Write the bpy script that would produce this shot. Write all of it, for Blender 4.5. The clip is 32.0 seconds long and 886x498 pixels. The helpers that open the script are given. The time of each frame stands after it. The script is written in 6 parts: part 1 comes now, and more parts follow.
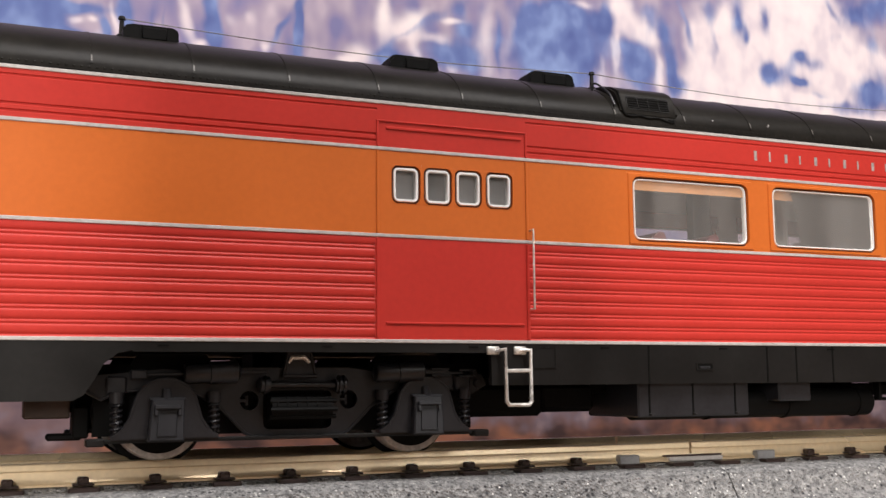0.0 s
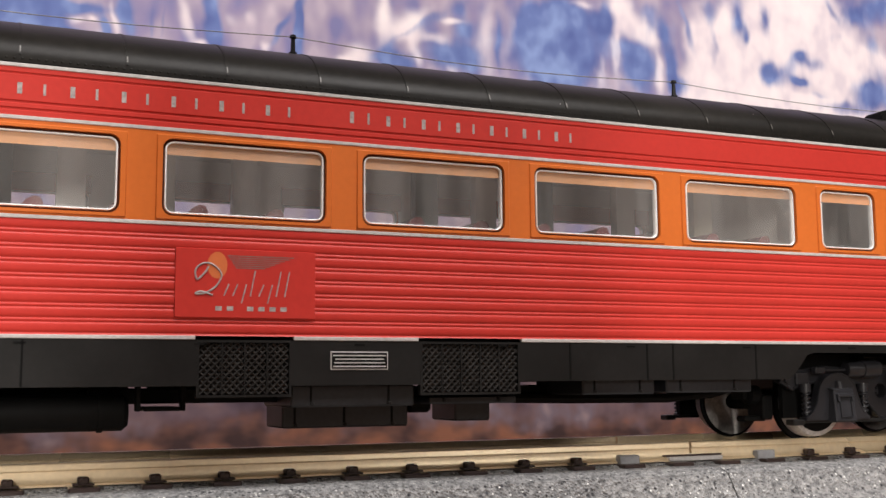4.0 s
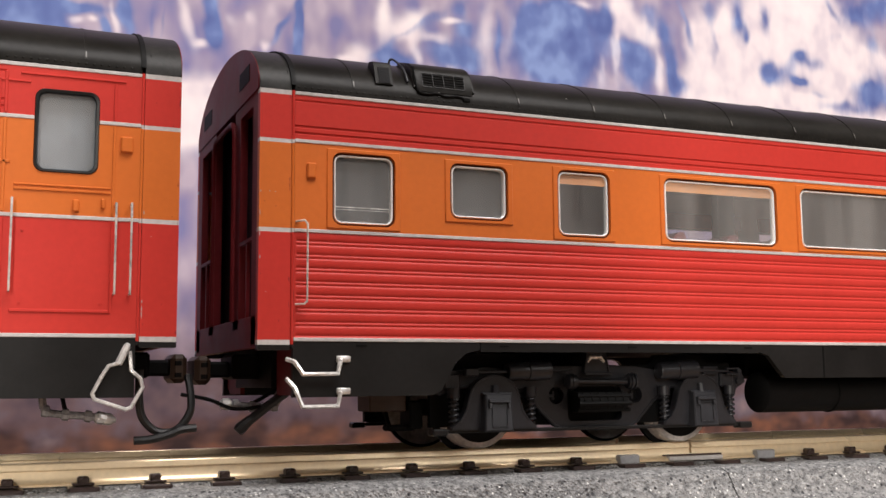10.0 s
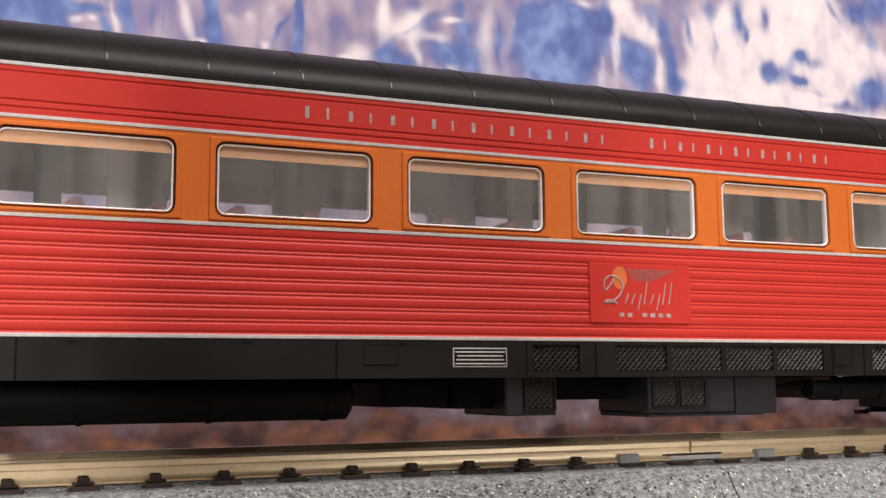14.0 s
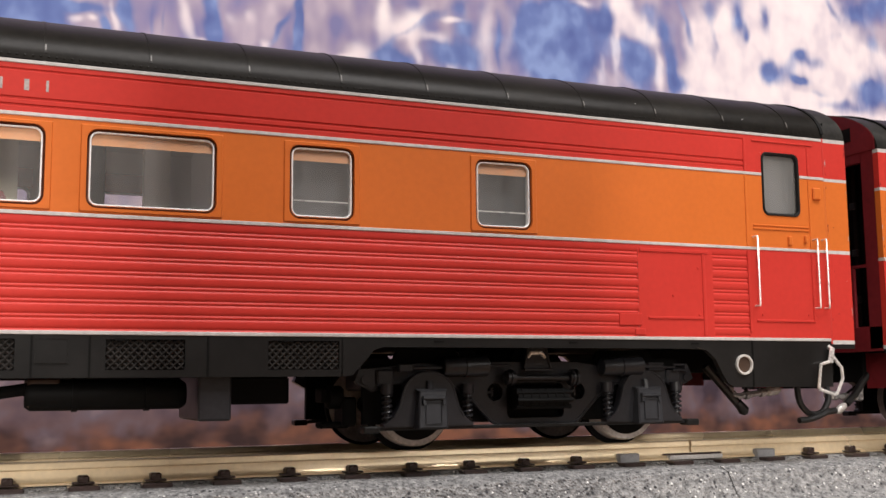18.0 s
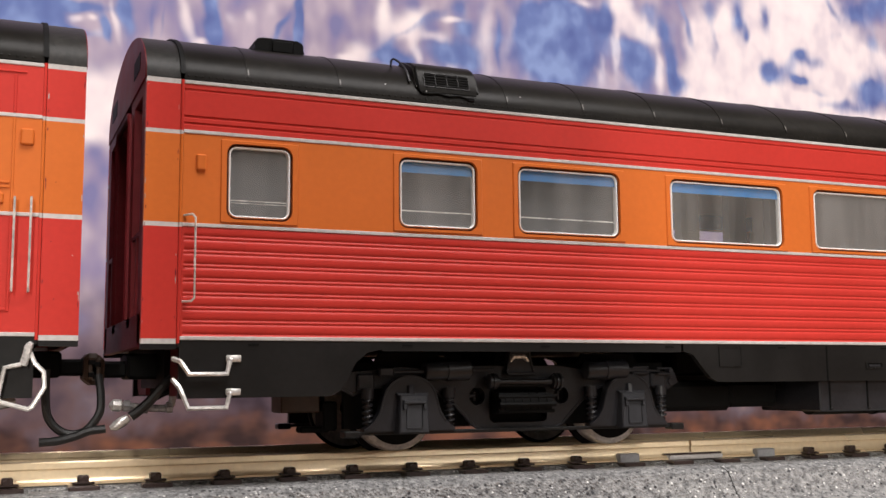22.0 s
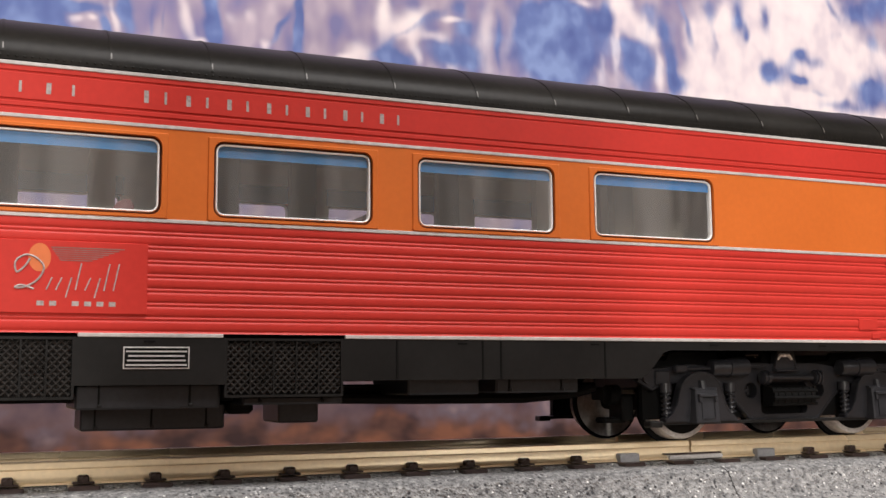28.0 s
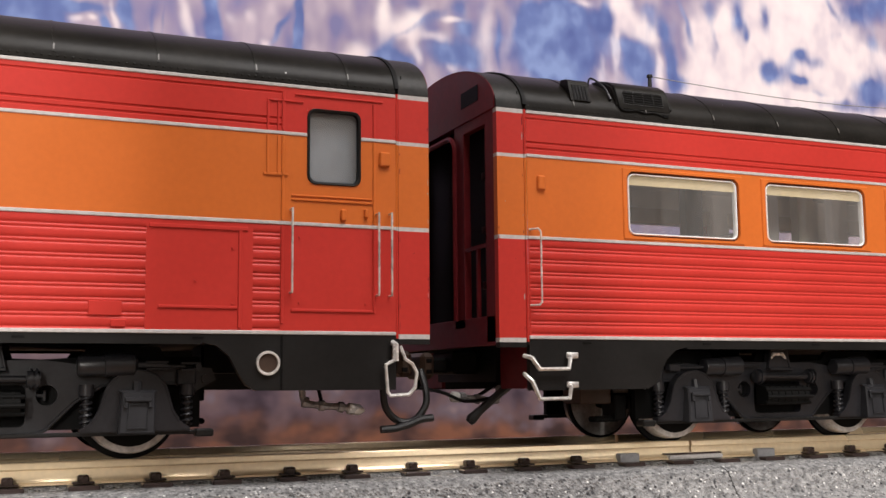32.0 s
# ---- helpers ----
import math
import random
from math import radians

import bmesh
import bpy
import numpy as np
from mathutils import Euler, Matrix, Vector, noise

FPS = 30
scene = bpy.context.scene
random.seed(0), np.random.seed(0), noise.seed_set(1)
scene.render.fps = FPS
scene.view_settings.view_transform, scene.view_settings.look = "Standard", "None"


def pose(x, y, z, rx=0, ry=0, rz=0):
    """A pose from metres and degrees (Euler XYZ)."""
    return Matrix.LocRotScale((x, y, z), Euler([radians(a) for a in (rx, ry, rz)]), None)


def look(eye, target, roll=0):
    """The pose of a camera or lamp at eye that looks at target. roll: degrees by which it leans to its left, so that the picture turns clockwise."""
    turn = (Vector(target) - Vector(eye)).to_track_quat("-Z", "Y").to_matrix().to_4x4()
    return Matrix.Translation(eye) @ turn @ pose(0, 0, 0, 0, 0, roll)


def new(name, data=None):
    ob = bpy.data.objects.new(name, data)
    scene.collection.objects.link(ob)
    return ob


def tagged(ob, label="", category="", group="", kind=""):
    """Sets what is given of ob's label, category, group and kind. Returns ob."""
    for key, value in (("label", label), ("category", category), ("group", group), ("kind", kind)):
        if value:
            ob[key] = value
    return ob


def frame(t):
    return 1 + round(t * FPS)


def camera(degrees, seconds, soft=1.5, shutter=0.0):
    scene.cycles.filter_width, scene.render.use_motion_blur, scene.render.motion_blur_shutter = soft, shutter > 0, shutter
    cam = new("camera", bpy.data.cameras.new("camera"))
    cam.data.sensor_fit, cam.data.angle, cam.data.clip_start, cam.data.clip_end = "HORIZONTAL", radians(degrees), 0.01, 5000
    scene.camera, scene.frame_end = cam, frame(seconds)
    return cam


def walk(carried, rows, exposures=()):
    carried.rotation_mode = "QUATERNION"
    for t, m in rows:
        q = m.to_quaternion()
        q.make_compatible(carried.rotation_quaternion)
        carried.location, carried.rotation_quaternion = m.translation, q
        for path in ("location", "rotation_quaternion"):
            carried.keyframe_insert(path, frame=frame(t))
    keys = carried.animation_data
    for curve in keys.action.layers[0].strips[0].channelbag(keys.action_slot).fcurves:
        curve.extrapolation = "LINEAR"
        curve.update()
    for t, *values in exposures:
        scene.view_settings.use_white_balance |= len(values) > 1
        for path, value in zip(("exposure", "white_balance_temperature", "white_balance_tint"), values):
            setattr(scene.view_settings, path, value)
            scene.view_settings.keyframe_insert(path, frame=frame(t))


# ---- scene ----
cam = camera(44.32, 32.0, soft=1.5)

MM = 0.001
RT = 9.0          # height of the rail head over the tabletop, in mm
EYE = (0.0, -0.12617, (7.42 + RT) * MM)


def aim(yaw, pitch, roll):
    """Camera pose at EYE from yaw to the right of straight across the track, pitch up and lean."""
    a, b = radians(yaw), radians(pitch)
    way = Vector((math.sin(a) * math.cos(b), math.cos(a) * math.cos(b), math.sin(b)))
    return look(EYE, Vector(EYE) + way, roll)


walk(cam, [(0.0, aim(22.93, 7.135, -0.5)), (8.0, aim(22.93, 7.125, -0.5)), (15.0, aim(22.93, 7.075, -0.5)),
           (32.0, aim(22.93, 7.045, -0.5))])

# ---------------------------------------------------------------- light
world = bpy.data.worlds.new("world")
scene.world = world
world.use_nodes = True
bg = world.node_tree.nodes["Background"]
sky = world.node_tree.nodes.new("ShaderNodeTexSky")
sky.sky_type, sky.sun_disc = "NISHITA", False
sky.sun_elevation, sky.sun_rotation = radians(40), radians(200)
world.node_tree.links.new(sky.outputs[0], bg.inputs[0])
bg.inputs[1].default_value = 0.1
scene.view_settings.exposure = 0.0


def window_light(name, x0, x1, y, z0, z1, watts, tint=(1, 0.94, 0.87)):
    """Daylight coming in through a window opening in the wall behind the camera."""
    d = bpy.data.lights.new(name, "AREA")
    d.shape, d.size, d.size_y, d.energy, d.color = "RECTANGLE", x1 - x0, z1 - z0, watts, tint
    ob = new(name, d)
    ob.matrix_world = look(((x0 + x1) / 2, y, (z0 + z1) / 2), ((x0 + x1) / 2, 0, (z0 + z1) / 2))
    return ob


window_light("east_window_daylight", 0.7, 1.15, -1.585, 0.52, 1.02, 2.6)
window_light("window_daylight", -0.5625, -0.5275, -1.585, 0.12, 0.72, 15.5)
d = bpy.data.lights.new("ceiling_lamp_light", "AREA")
d.shape, d.size, d.size_y, d.energy, d.color = "RECTANGLE", 1.2, 0.7, 37, (1, 0.955, 0.94)
new("ceiling_lamp_light", d).matrix_world = look((0.3, -0.72, 1.36), (0.3, -0.71, 0))

# ---------------------------------------------------------------- materials


def shader(name, base, rough=0.5, metal=0.0, spec=0.5, grain=0.0, grain_size=1.0, bump=0.0, spots=0.0, spot_size=12.0, coat=0.0, random_tone=0.0):
    """Painted or moulded surface: base colour varied at two scales, fine relief. Sizes in mm."""
    m = bpy.data.materials.new(name)
    m.use_nodes = True
    nt = m.node_tree
    b = nt.nodes["Principled BSDF"]
    b.inputs["Roughness"].default_value, b.inputs["Metallic"].default_value = rough, metal
    b.inputs["Specular IOR Level"].default_value = spec
    b.inputs["Coat Weight"].default_value = coat
    b.inputs["Coat Roughness"].default_value = 0.2
    co = nt.nodes.new("ShaderNodeTexCoord")

    def noise_at(size, detail=3.0):
        n = nt.nodes.new("ShaderNodeTexNoise")
        n.inputs["Scale"].default_value, n.inputs["Detail"].default_value = 1000.0 / size, detail
        nt.links.new(co.outputs["Object"], n.inputs["Vector"])
        return n

    col = nt.nodes.new("ShaderNodeMixRGB")
    col.blend_type, col.inputs[0].default_value = "MULTIPLY", 1.0
    col.inputs[1].default_value = (*base, 1)
    r1 = nt.nodes.new("ShaderNodeMapRange")
    n1, n2 = noise_at(grain_size), noise_at(spot_size)
    r1.inputs[1].default_value, r1.inputs[2].default_value = 0.3, 0.7
    r1.inputs[3].default_value, r1.inputs[4].default_value = 1 - grain, 1 + grain
    nt.links.new(n1.outputs[0], r1.inputs[0])
    r2 = nt.nodes.new("ShaderNodeMapRange")
    r2.inputs[1].default_value, r2.inputs[2].default_value = 0.3, 0.7
    r2.inputs[3].default_value, r2.inputs[4].default_value = 1 - spots, 1 + spots
    nt.links.new(n2.outputs[0], r2.inputs[0])
    mul = nt.nodes.new("ShaderNodeMath")
    mul.operation = "MULTIPLY"
    nt.links.new(r1.outputs[0], mul.inputs[0])
    nt.links.new(r2.outputs[0], mul.inputs[1])
    last = mul
    if random_tone:
        oi = nt.nodes.new("ShaderNodeObjectInfo")
        r3 = nt.nodes.new("ShaderNodeMapRange")
        r3.inputs[3].default_value, r3.inputs[4].default_value = 1 - random_tone, 1 + random_tone
        nt.links.new(oi.outputs["Random"], r3.inputs[0])
        last = nt.nodes.new("ShaderNodeMath")
        last.operation = "MULTIPLY"
        nt.links.new(mul.outputs[0], last.inputs[0])
        nt.links.new(r3.outputs[0], last.inputs[1])
    nt.links.new(last.outputs[0], col.inputs[2])
    nt.links.new(col.outputs[0], b.inputs["Base Color"])
    rr_ = nt.nodes.new("ShaderNodeMapRange")
    rr_.inputs[1].default_value, rr_.inputs[2].default_value = 0.3, 0.7
    rr_.inputs[3].default_value, rr_.inputs[4].default_value = rough * 0.9, min(1, rough * 1.12)
    nt.links.new(n2.outputs[0], rr_.inputs[0])
    nt.links.new(rr_.outputs[0], b.inputs["Roughness"])
    if bump:
        bp = nt.nodes.new("ShaderNodeBump")
        bp.inputs["Strength"].default_value, bp.inputs["Distance"].default_value = 1.0, bump * MM
        nt.links.new(n1.outputs[0], bp.inputs["Height"])
        nt.links.new(bp.outputs[0], b.inputs["Normal"])
    return m


RED = shader("red_paint", (0.515, 0.038, 0.029), 0.38, spec=0.18, grain=0.04, grain_size=0.7, spots=0.05, spot_size=14, bump=0.003)
ORANGE = shader("orange_paint", (0.6, 0.145, 0.026), 0.37, spec=0.22, grain=0.03, grain_size=0.7, spots=0.05, spot_size=14, bump=0.002)
SILVER = shader("silver_stripe_paint", (0.5, 0.475, 0.465), 0.38, metal=0.0, grain=0.12, grain_size=0.5, spots=0.1, spot_size=9)
ROOF = shader("dark_roof_paint", (0.0105, 0.0093, 0.0078), 0.36, spec=0.1, grain=0.25, grain_size=0.8, spots=0.35, spot_size=9, bump=0.01)
BLACK = shader("satin_black_paint", (0.0105, 0.01, 0.0098), 0.38, spec=0.24, grain=0.12, grain_size=0.7, spots=0.2, spot_size=7, bump=0.006)
TRUCK = shader("dark_grey_moulded_plastic", (0.0175, 0.0175, 0.0205), 0.35, spec=0.4, grain=0.15, grain_size=0.5, spots=0.2, spot_size=4, bump=0.008)
# Near-black of black parts; also paints shade into recesses, gaps and undersides.
BLACK_AND_SHADE = shader("black_plastic_and_shade", (0.005, 0.005, 0.005), 0.6, spec=0.1, grain=0.1, grain_size=0.8, spots=0.1)
MAROON = shader("maroon_plastic", (0.15, 0.014, 0.018), 0.5, spec=0.2, grain=0.1, grain_size=0.8, spots=0.18, spot_size=5)
CHROME = shader("bright_window_frame_metal", (0.95, 0.945, 0.94), 0.18, metal=0.0, spec=0.9, grain=0.04, grain_size=0.6)
WIRE = shader("silver_painted_wire", (0.76, 0.74, 0.71), 0.28, metal=0.45, grain=0.25, grain_size=0.7, spots=0.2, spot_size=2.5, bump=0.03)
STEEL = shader("worn_steel_tread", (0.5, 0.47, 0.45), 0.36, metal=0.0, grain=0.2, grain_size=0.4, spots=0.25, spot_size=2)
MESHGREY = shader("dark_grey_mesh_paint", (0.024, 0.0215, 0.02), 0.3, spec=0.45, grain=0.25, grain_size=0.4, spots=0.2, spot_size=2)
LETTER = shader("silver_grey_print", (0.36, 0.31, 0.3), 0.4, grain=0.3, grain_size=0.3, spots=0.15, spot_size=2)
ROOFWORN = shader("worn_roof_shroud_paint", (0.015, 0.014, 0.0125), 0.45, spec=0.2, grain=0.35, grain_size=0.5, spots=0.5, spot_size=3, bump=0.02)
# Grey of the emblem streaks and of the glint painted on roof seams.
PRINT_AND_GLINT = shader("grey_print_and_glint", (0.13, 0.12, 0.11), 0.4, grain=0.3, grain_size=0.4, spots=0.4, spot_size=12)
# Colour of the orange recess in shade round the window frames.
RECESS_SHADE = shader("dark_brown_recess_shade", (0.06, 0.016, 0.008), 0.5, grain=0.1, grain_size=0.5)
RUBBER = shader("black_rubber", (0.012, 0.012, 0.012), 0.4, grain=0.1, grain_size=0.5)
PIPEMETAL = shader("dull_silver_pipe_metal", (0.34, 0.33, 0.33), 0.35, metal=0.3, grain=0.3, grain_size=0.4, spots=0.3, spot_size=1.5)
BROWNBOX = shader("brown_plastic", (0.045, 0.024, 0.014), 0.5, grain=0.15, grain_size=0.6, spots=0.15, spot_size=3)
LINER = shader("grey_interior_plastic", (0.85, 0.82, 0.79), 0.55, grain=0.05, grain_size=1.5, spots=0.06)
CREAM = shader("cream_interior_plastic", (0.8, 0.74, 0.58), 0.55, grain=0.05, grain_size=1.5, spots=0.06)
FROST = shader("frosted_grey_backing", (0.07, 0.072, 0.075), 0.4, grain=0.05, grain_size=1.5, spots=0.15, spot_size=4)
DOORGLASS = shader("blue_grey_door_backing", (0.145, 0.165, 0.19), 0.4, grain=0.06, grain_size=1.5, spots=0.25, spot_size=5)
SEAT = shader("dark_red_seat_plastic", (0.16, 0.02, 0.025), 0.5, grain=0.1, grain_size=0.8)
PEACH = shader("peach_window_shade", (0.72, 0.36, 0.16), 0.5, grain=0.05, grain_size=1.2)
BLUE = shader("blue_window_shade", (0.001, 0.17, 0.44), 0.5, grain=0.05, grain_size=1.2)
OLIVE = shader("olive_brown_seat_plastic", (0.13, 0.1, 0.045), 0.5, grain=0.1, grain_size=1.2)
REDBLIND = shader("red_brown_blind_back", (0.42, 0.11, 0.06), 0.5, grain=0.08, grain_size=1.2)
TAN = shader("tan_window_shade", (0.6, 0.5, 0.32), 0.5, grain=0.05, grain_size=1.2)
LOGO = shader("logo_orange_print", (0.62, 0.15, 0.04), 0.45, grain=0.05)
RAIL = shader("nickel_silver_rail", (0.88, 0.7, 0.46), 0.28, metal=0.5, grain=0.05, grain_size=0.6, spots=0.05, spot_size=25, bump=0.005)
TIE = shader("dark_brown_tie_plastic", (0.04, 0.025, 0.022), 0.28, grain=0.25, grain_size=0.5, spots=0.2, spot_size=2, bump=0.04, random_tone=0.2)
JOINER = shader("tarnished_joiner_metal", (0.62, 0.58, 0.5), 0.3, metal=0.4, grain=0.12, grain_size=0.4, spots=0.2, spot_size=2)
GREYPLASTIC = shader("grey_roadbed_plastic", (0.3, 0.3, 0.31), 0.5, grain=0.12, grain_size=0.6, spots=0.1, spot_size=2)
WALLPAINT = shader("brown_wall_paint", (0.22, 0.2, 0.18), 0.7, grain=0.03, grain_size=5, spots=0.05, spot_size=300)
DARKWOOD = shader("brown_wood", (0.22, 0.13, 0.07), 0.5, grain=0.15, grain_size=6, spots=0.12, spot_size=80)
WHITEPAINT = shader("white_paint", (0.78, 0.77, 0.75), 0.5, grain=0.02, grain_size=4, spots=0.03, spot_size=80)


def glass_material():
    m = bpy.data.materials.new("clear_window_glazing")
    m.use_nodes = True
    nt = m.node_tree
    nt.nodes.remove(nt.nodes["Principled BSDF"])
    out = nt.nodes["Material Output"]
    tr, gl, mx, lw = (nt.nodes.new("ShaderNodeBsdf" + k) if k in ("Transparent", "Glossy") else nt.nodes.new(k)
                      for k in ("Transparent", "Glossy", "ShaderNodeMixShader", "ShaderNodeFresnel"))
    tr.inputs[0].default_value = (0.9, 0.9, 0.88, 1)
    gl.inputs["Roughness"].default_value = 0.12
    lw.inputs[0].default_value = 1.5
    nt.links.new(lw.outputs[0], mx.inputs[0])
    nt.links.new(tr.outputs[0], mx.inputs[1])
    nt.links.new(gl.outputs[0], mx.inputs[2])
    # Painted haze: grey veil with upright streaks, for reflections and a lit interior.
    haze, milky = nt.nodes.new("ShaderNodeMixShader"), nt.nodes.new("ShaderNodeBsdfDiffuse")
    milky.inputs[0].default_value = (0.62, 0.6, 0.58, 1)
    n = nt.nodes.new("ShaderNodeTexNoise")
    n.inputs["Scale"].default_value, n.inputs["Detail"].default_value = 260, 2
    drawn = nt.nodes.new("ShaderNodeMapping")
    drawn.inputs["Scale"].default_value = (1, 1, 0.12)
    co, mr = nt.nodes.new("ShaderNodeTexCoord"), nt.nodes.new("ShaderNodeMapRange")
    mr.inputs[1].default_value, mr.inputs[2].default_value, mr.inputs[3].default_value, mr.inputs[4].default_value = 0.35, 0.65, 0.09, 0.22
    nt.links.new(co.outputs["Object"], drawn.inputs[0])
    nt.links.new(drawn.outputs[0], n.inputs["Vector"])
    nt.links.new(n.outputs[0], mr.inputs[0])
    nt.links.new(mr.outputs[0], haze.inputs[0])
    nt.links.new(mx.outputs[0], haze.inputs[1])
    nt.links.new(milky.outputs[0], haze.inputs[2])
    nt.links.new(haze.outputs[0], out.inputs[0])
    return m


GLASS = glass_material()


def ballast_material():
    """Moulded grey roadbed: coarse grains of many greys, black specks, white ones that also paint sparkle."""
    m = shader("speckled_grey_ballast", (0.3, 0.295, 0.29), 0.62)
    nt = m.node_tree
    b = nt.nodes["Principled BSDF"]
    co = nt.nodes.new("ShaderNodeTexCoord")
    link = nt.links.new

    def tex(kind, scale):
        k = nt.nodes.new(kind)
        k.inputs["Scale"].default_value = scale
        link(co.outputs["Object"], k.inputs["Vector"])
        return k

    def specks(scale, share, size, inner, outer):
        """Mask of scattered specks: a share of the cells, each a dot of that radius."""
        v = tex("ShaderNodeTexVoronoi", scale)
        sep = nt.nodes.new("ShaderNodeSeparateColor")
        link(v.outputs["Color"], sep.inputs[0])
        pick = nt.nodes.new("ShaderNodeMath")
        pick.operation, pick.inputs[1].default_value = "LESS_THAN", share
        link(sep.outputs[0], pick.inputs[0])
        dot = nt.nodes.new("ShaderNodeMapRange")
        dot.inputs[1].default_value, dot.inputs[2].default_value, dot.inputs[3].default_value, dot.inputs[4].default_value = size * 0.7, size, 1, 0
        link(v.outputs["Distance"], dot.inputs[0])
        mul = nt.nodes.new("ShaderNodeMath")
        mul.operation = "MULTIPLY"
        link(pick.outputs[0], mul.inputs[0])
        link(dot.outputs[0], mul.inputs[1])
        mx = nt.nodes.new("ShaderNodeMixRGB")
        link(mul.outputs[0], mx.inputs[0])
        link(inner, mx.inputs[1])
        mx.inputs[2].default_value = (*outer, 1)
        return mx.outputs[0], v

    n = tex("ShaderNodeTexNoise", 1400)
    n.inputs["Detail"].default_value = 4
    ramp = nt.nodes.new("ShaderNodeValToRGB")
    e = ramp.color_ramp.elements
    e[0].position, e[0].color = 0.3, (0.11, 0.11, 0.112, 1)
    e[1].position, e[1].color = 0.7, (0.4, 0.395, 0.39, 1)
    link(n.outputs[0], ramp.inputs[0])
    c1, v1 = specks(1550, 0.24, 0.36, ramp.outputs[0], (0.03, 0.03, 0.035))
    c2, v2 = specks(1900, 0.17, 0.32, c1, (0.75, 0.74, 0.72))
    c3, v3 = specks(3000, 0.22, 0.38, c2, (0.07, 0.068, 0.07))
    link(c3, b.inputs["Base Color"])
    add = nt.nodes.new("ShaderNodeMath")
    link(n.outputs[0], add.inputs[0])
    link(v3.outputs["Distance"], add.inputs[1])
    bp = nt.nodes.new("ShaderNodeBump")
    bp.inputs["Strength"].default_value, bp.inputs["Distance"].default_value = 1.0, 0.34 * MM
    link(add.outputs[0], bp.inputs["Height"])
    link(bp.outputs[0], b.inputs["Normal"])
    b.inputs["Roughness"].default_value = 0.3
    b.inputs["Specular IOR Level"].default_value = 0.7
    return m


BALLAST = ballast_material()


def mountain_material():
    """Printed mountain view, soft: snow and pale rock, blue shade in patches, brown woods along the foot."""
    m = bpy.data.materials.new("printed_mountain_view")
    m.use_nodes = True
    nt = m.node_tree
    b = nt.nodes["Principled BSDF"]
    b.inputs["Roughness"].default_value = 0.75
    b.inputs["Specular IOR Level"].default_value = 0.2
    co = nt.nodes.new("ShaderNodeTexCoord")
    link = nt.links.new

    def math_node(op, a, c=None):
        k = nt.nodes.new("ShaderNodeMath")
        k.operation = op
        for i, val in enumerate((a, c)):
            if val is None:
                continue
            if isinstance(val, (int, float)):
                k.inputs[i].default_value = val
            else:
                link(val, k.inputs[i])
        return k.outputs[0]

    def noise_of(scale, detail, rough=0.5, stretch=(1, 1, 1), off=0.0):
        mp = nt.nodes.new("ShaderNodeMapping")
        mp.inputs["Scale"].default_value = stretch
        mp.inputs["Location"].default_value = (off, 0, off)
        link(co.outputs["Object"], mp.inputs[0])
        n = nt.nodes.new("ShaderNodeTexNoise")
        n.inputs["Scale"].default_value, n.inputs["Detail"].default_value = scale, detail
        n.inputs["Roughness"].default_value = rough
        link(mp.outputs[0], n.inputs["Vector"])
        return n

    warp = noise_of(120, 1.5, 0.45)
    sep = nt.nodes.new("ShaderNodeSeparateXYZ")
    link(co.outputs["Object"], sep.inputs[0])
    wsep = nt.nodes.new("ShaderNodeSeparateColor")
    link(warp.outputs["Color"], wsep.inputs[0])
    px = math_node("ADD", sep.outputs[0], math_node("MULTIPLY", math_node("SUBTRACT", wsep.outputs[0], 0.5), 0.004))
    pz = math_node("ADD", sep.outputs[2], math_node("MULTIPLY", math_node("SUBTRACT", wsep.outputs[1], 0.5), 0.005))

    def line_of(p, q, c):
        """p * x + q * z + c, one node after the other."""
        first, second = nt.nodes.new("ShaderNodeMath"), nt.nodes.new("ShaderNodeMath")
        first.operation = second.operation = "MULTIPLY_ADD"
        link(px, first.inputs[0])
        first.inputs[1].default_value, first.inputs[2].default_value = p, c
        link(pz, second.inputs[0])
        second.inputs[1].default_value = q
        link(first.outputs[0], second.inputs[2])
        return second.outputs[0]

    def blob(x, z, rx, rz, lean, gain):
        co_, si = math.cos(radians(lean)), math.sin(radians(lean))
        dx = line_of(co_ / rx, -si / rx, (-co_ * x + si * z) / rx)
        dz = line_of(si / rz, co_ / rz, (-si * x - co_ * z) / rz)
        d2 = math_node("ADD", math_node("MULTIPLY", dx, dx), math_node("MULTIPLY", dz, dz))
        return math_node("MULTIPLY", math_node("EXPONENT", math_node("MULTIPLY", d2, -1.0)), gain)

    def total(rows):
        s = None
        for r in rows:
            k = blob(*r)
            s = k if s is None else math_node("ADD", s, k)
        return s

    blue = total(BLUE_WEST + BLUE_MIDDLE + BLUE_EAST + BLUE_FAR_EAST)
    snow = total(SNOW_WEST + SNOW_MIDDLE + SNOW_EAST)

    def ramp_of(fac, stops):
        r = nt.nodes.new("ShaderNodeValToRGB")
        el = r.color_ramp.elements
        el[0].position, el[0].color = stops[0][0], (*stops[0][1], 1)
        el[1].position, el[1].color = stops[-1][0], (*stops[-1][1], 1)
        for pos, c in stops[1:-1]:
            k = el.new(pos)
            k.color = (*c, 1)
        link(fac, r.inputs[0])
        return r.outputs[0]

    def mix(fac, a, c):
        k = nt.nodes.new("ShaderNodeMixRGB")
        link(fac, k.inputs[0])
        link(a, k.inputs[1])
        link(c, k.inputs[2])
        return k.outputs[0]

    grain = noise_of(130, 1.2, 0.4, (1.15, 1, 0.75))
    fine = noise_of(150, 1.5, 0.45, (1.1, 1, 0.85), 3.0)
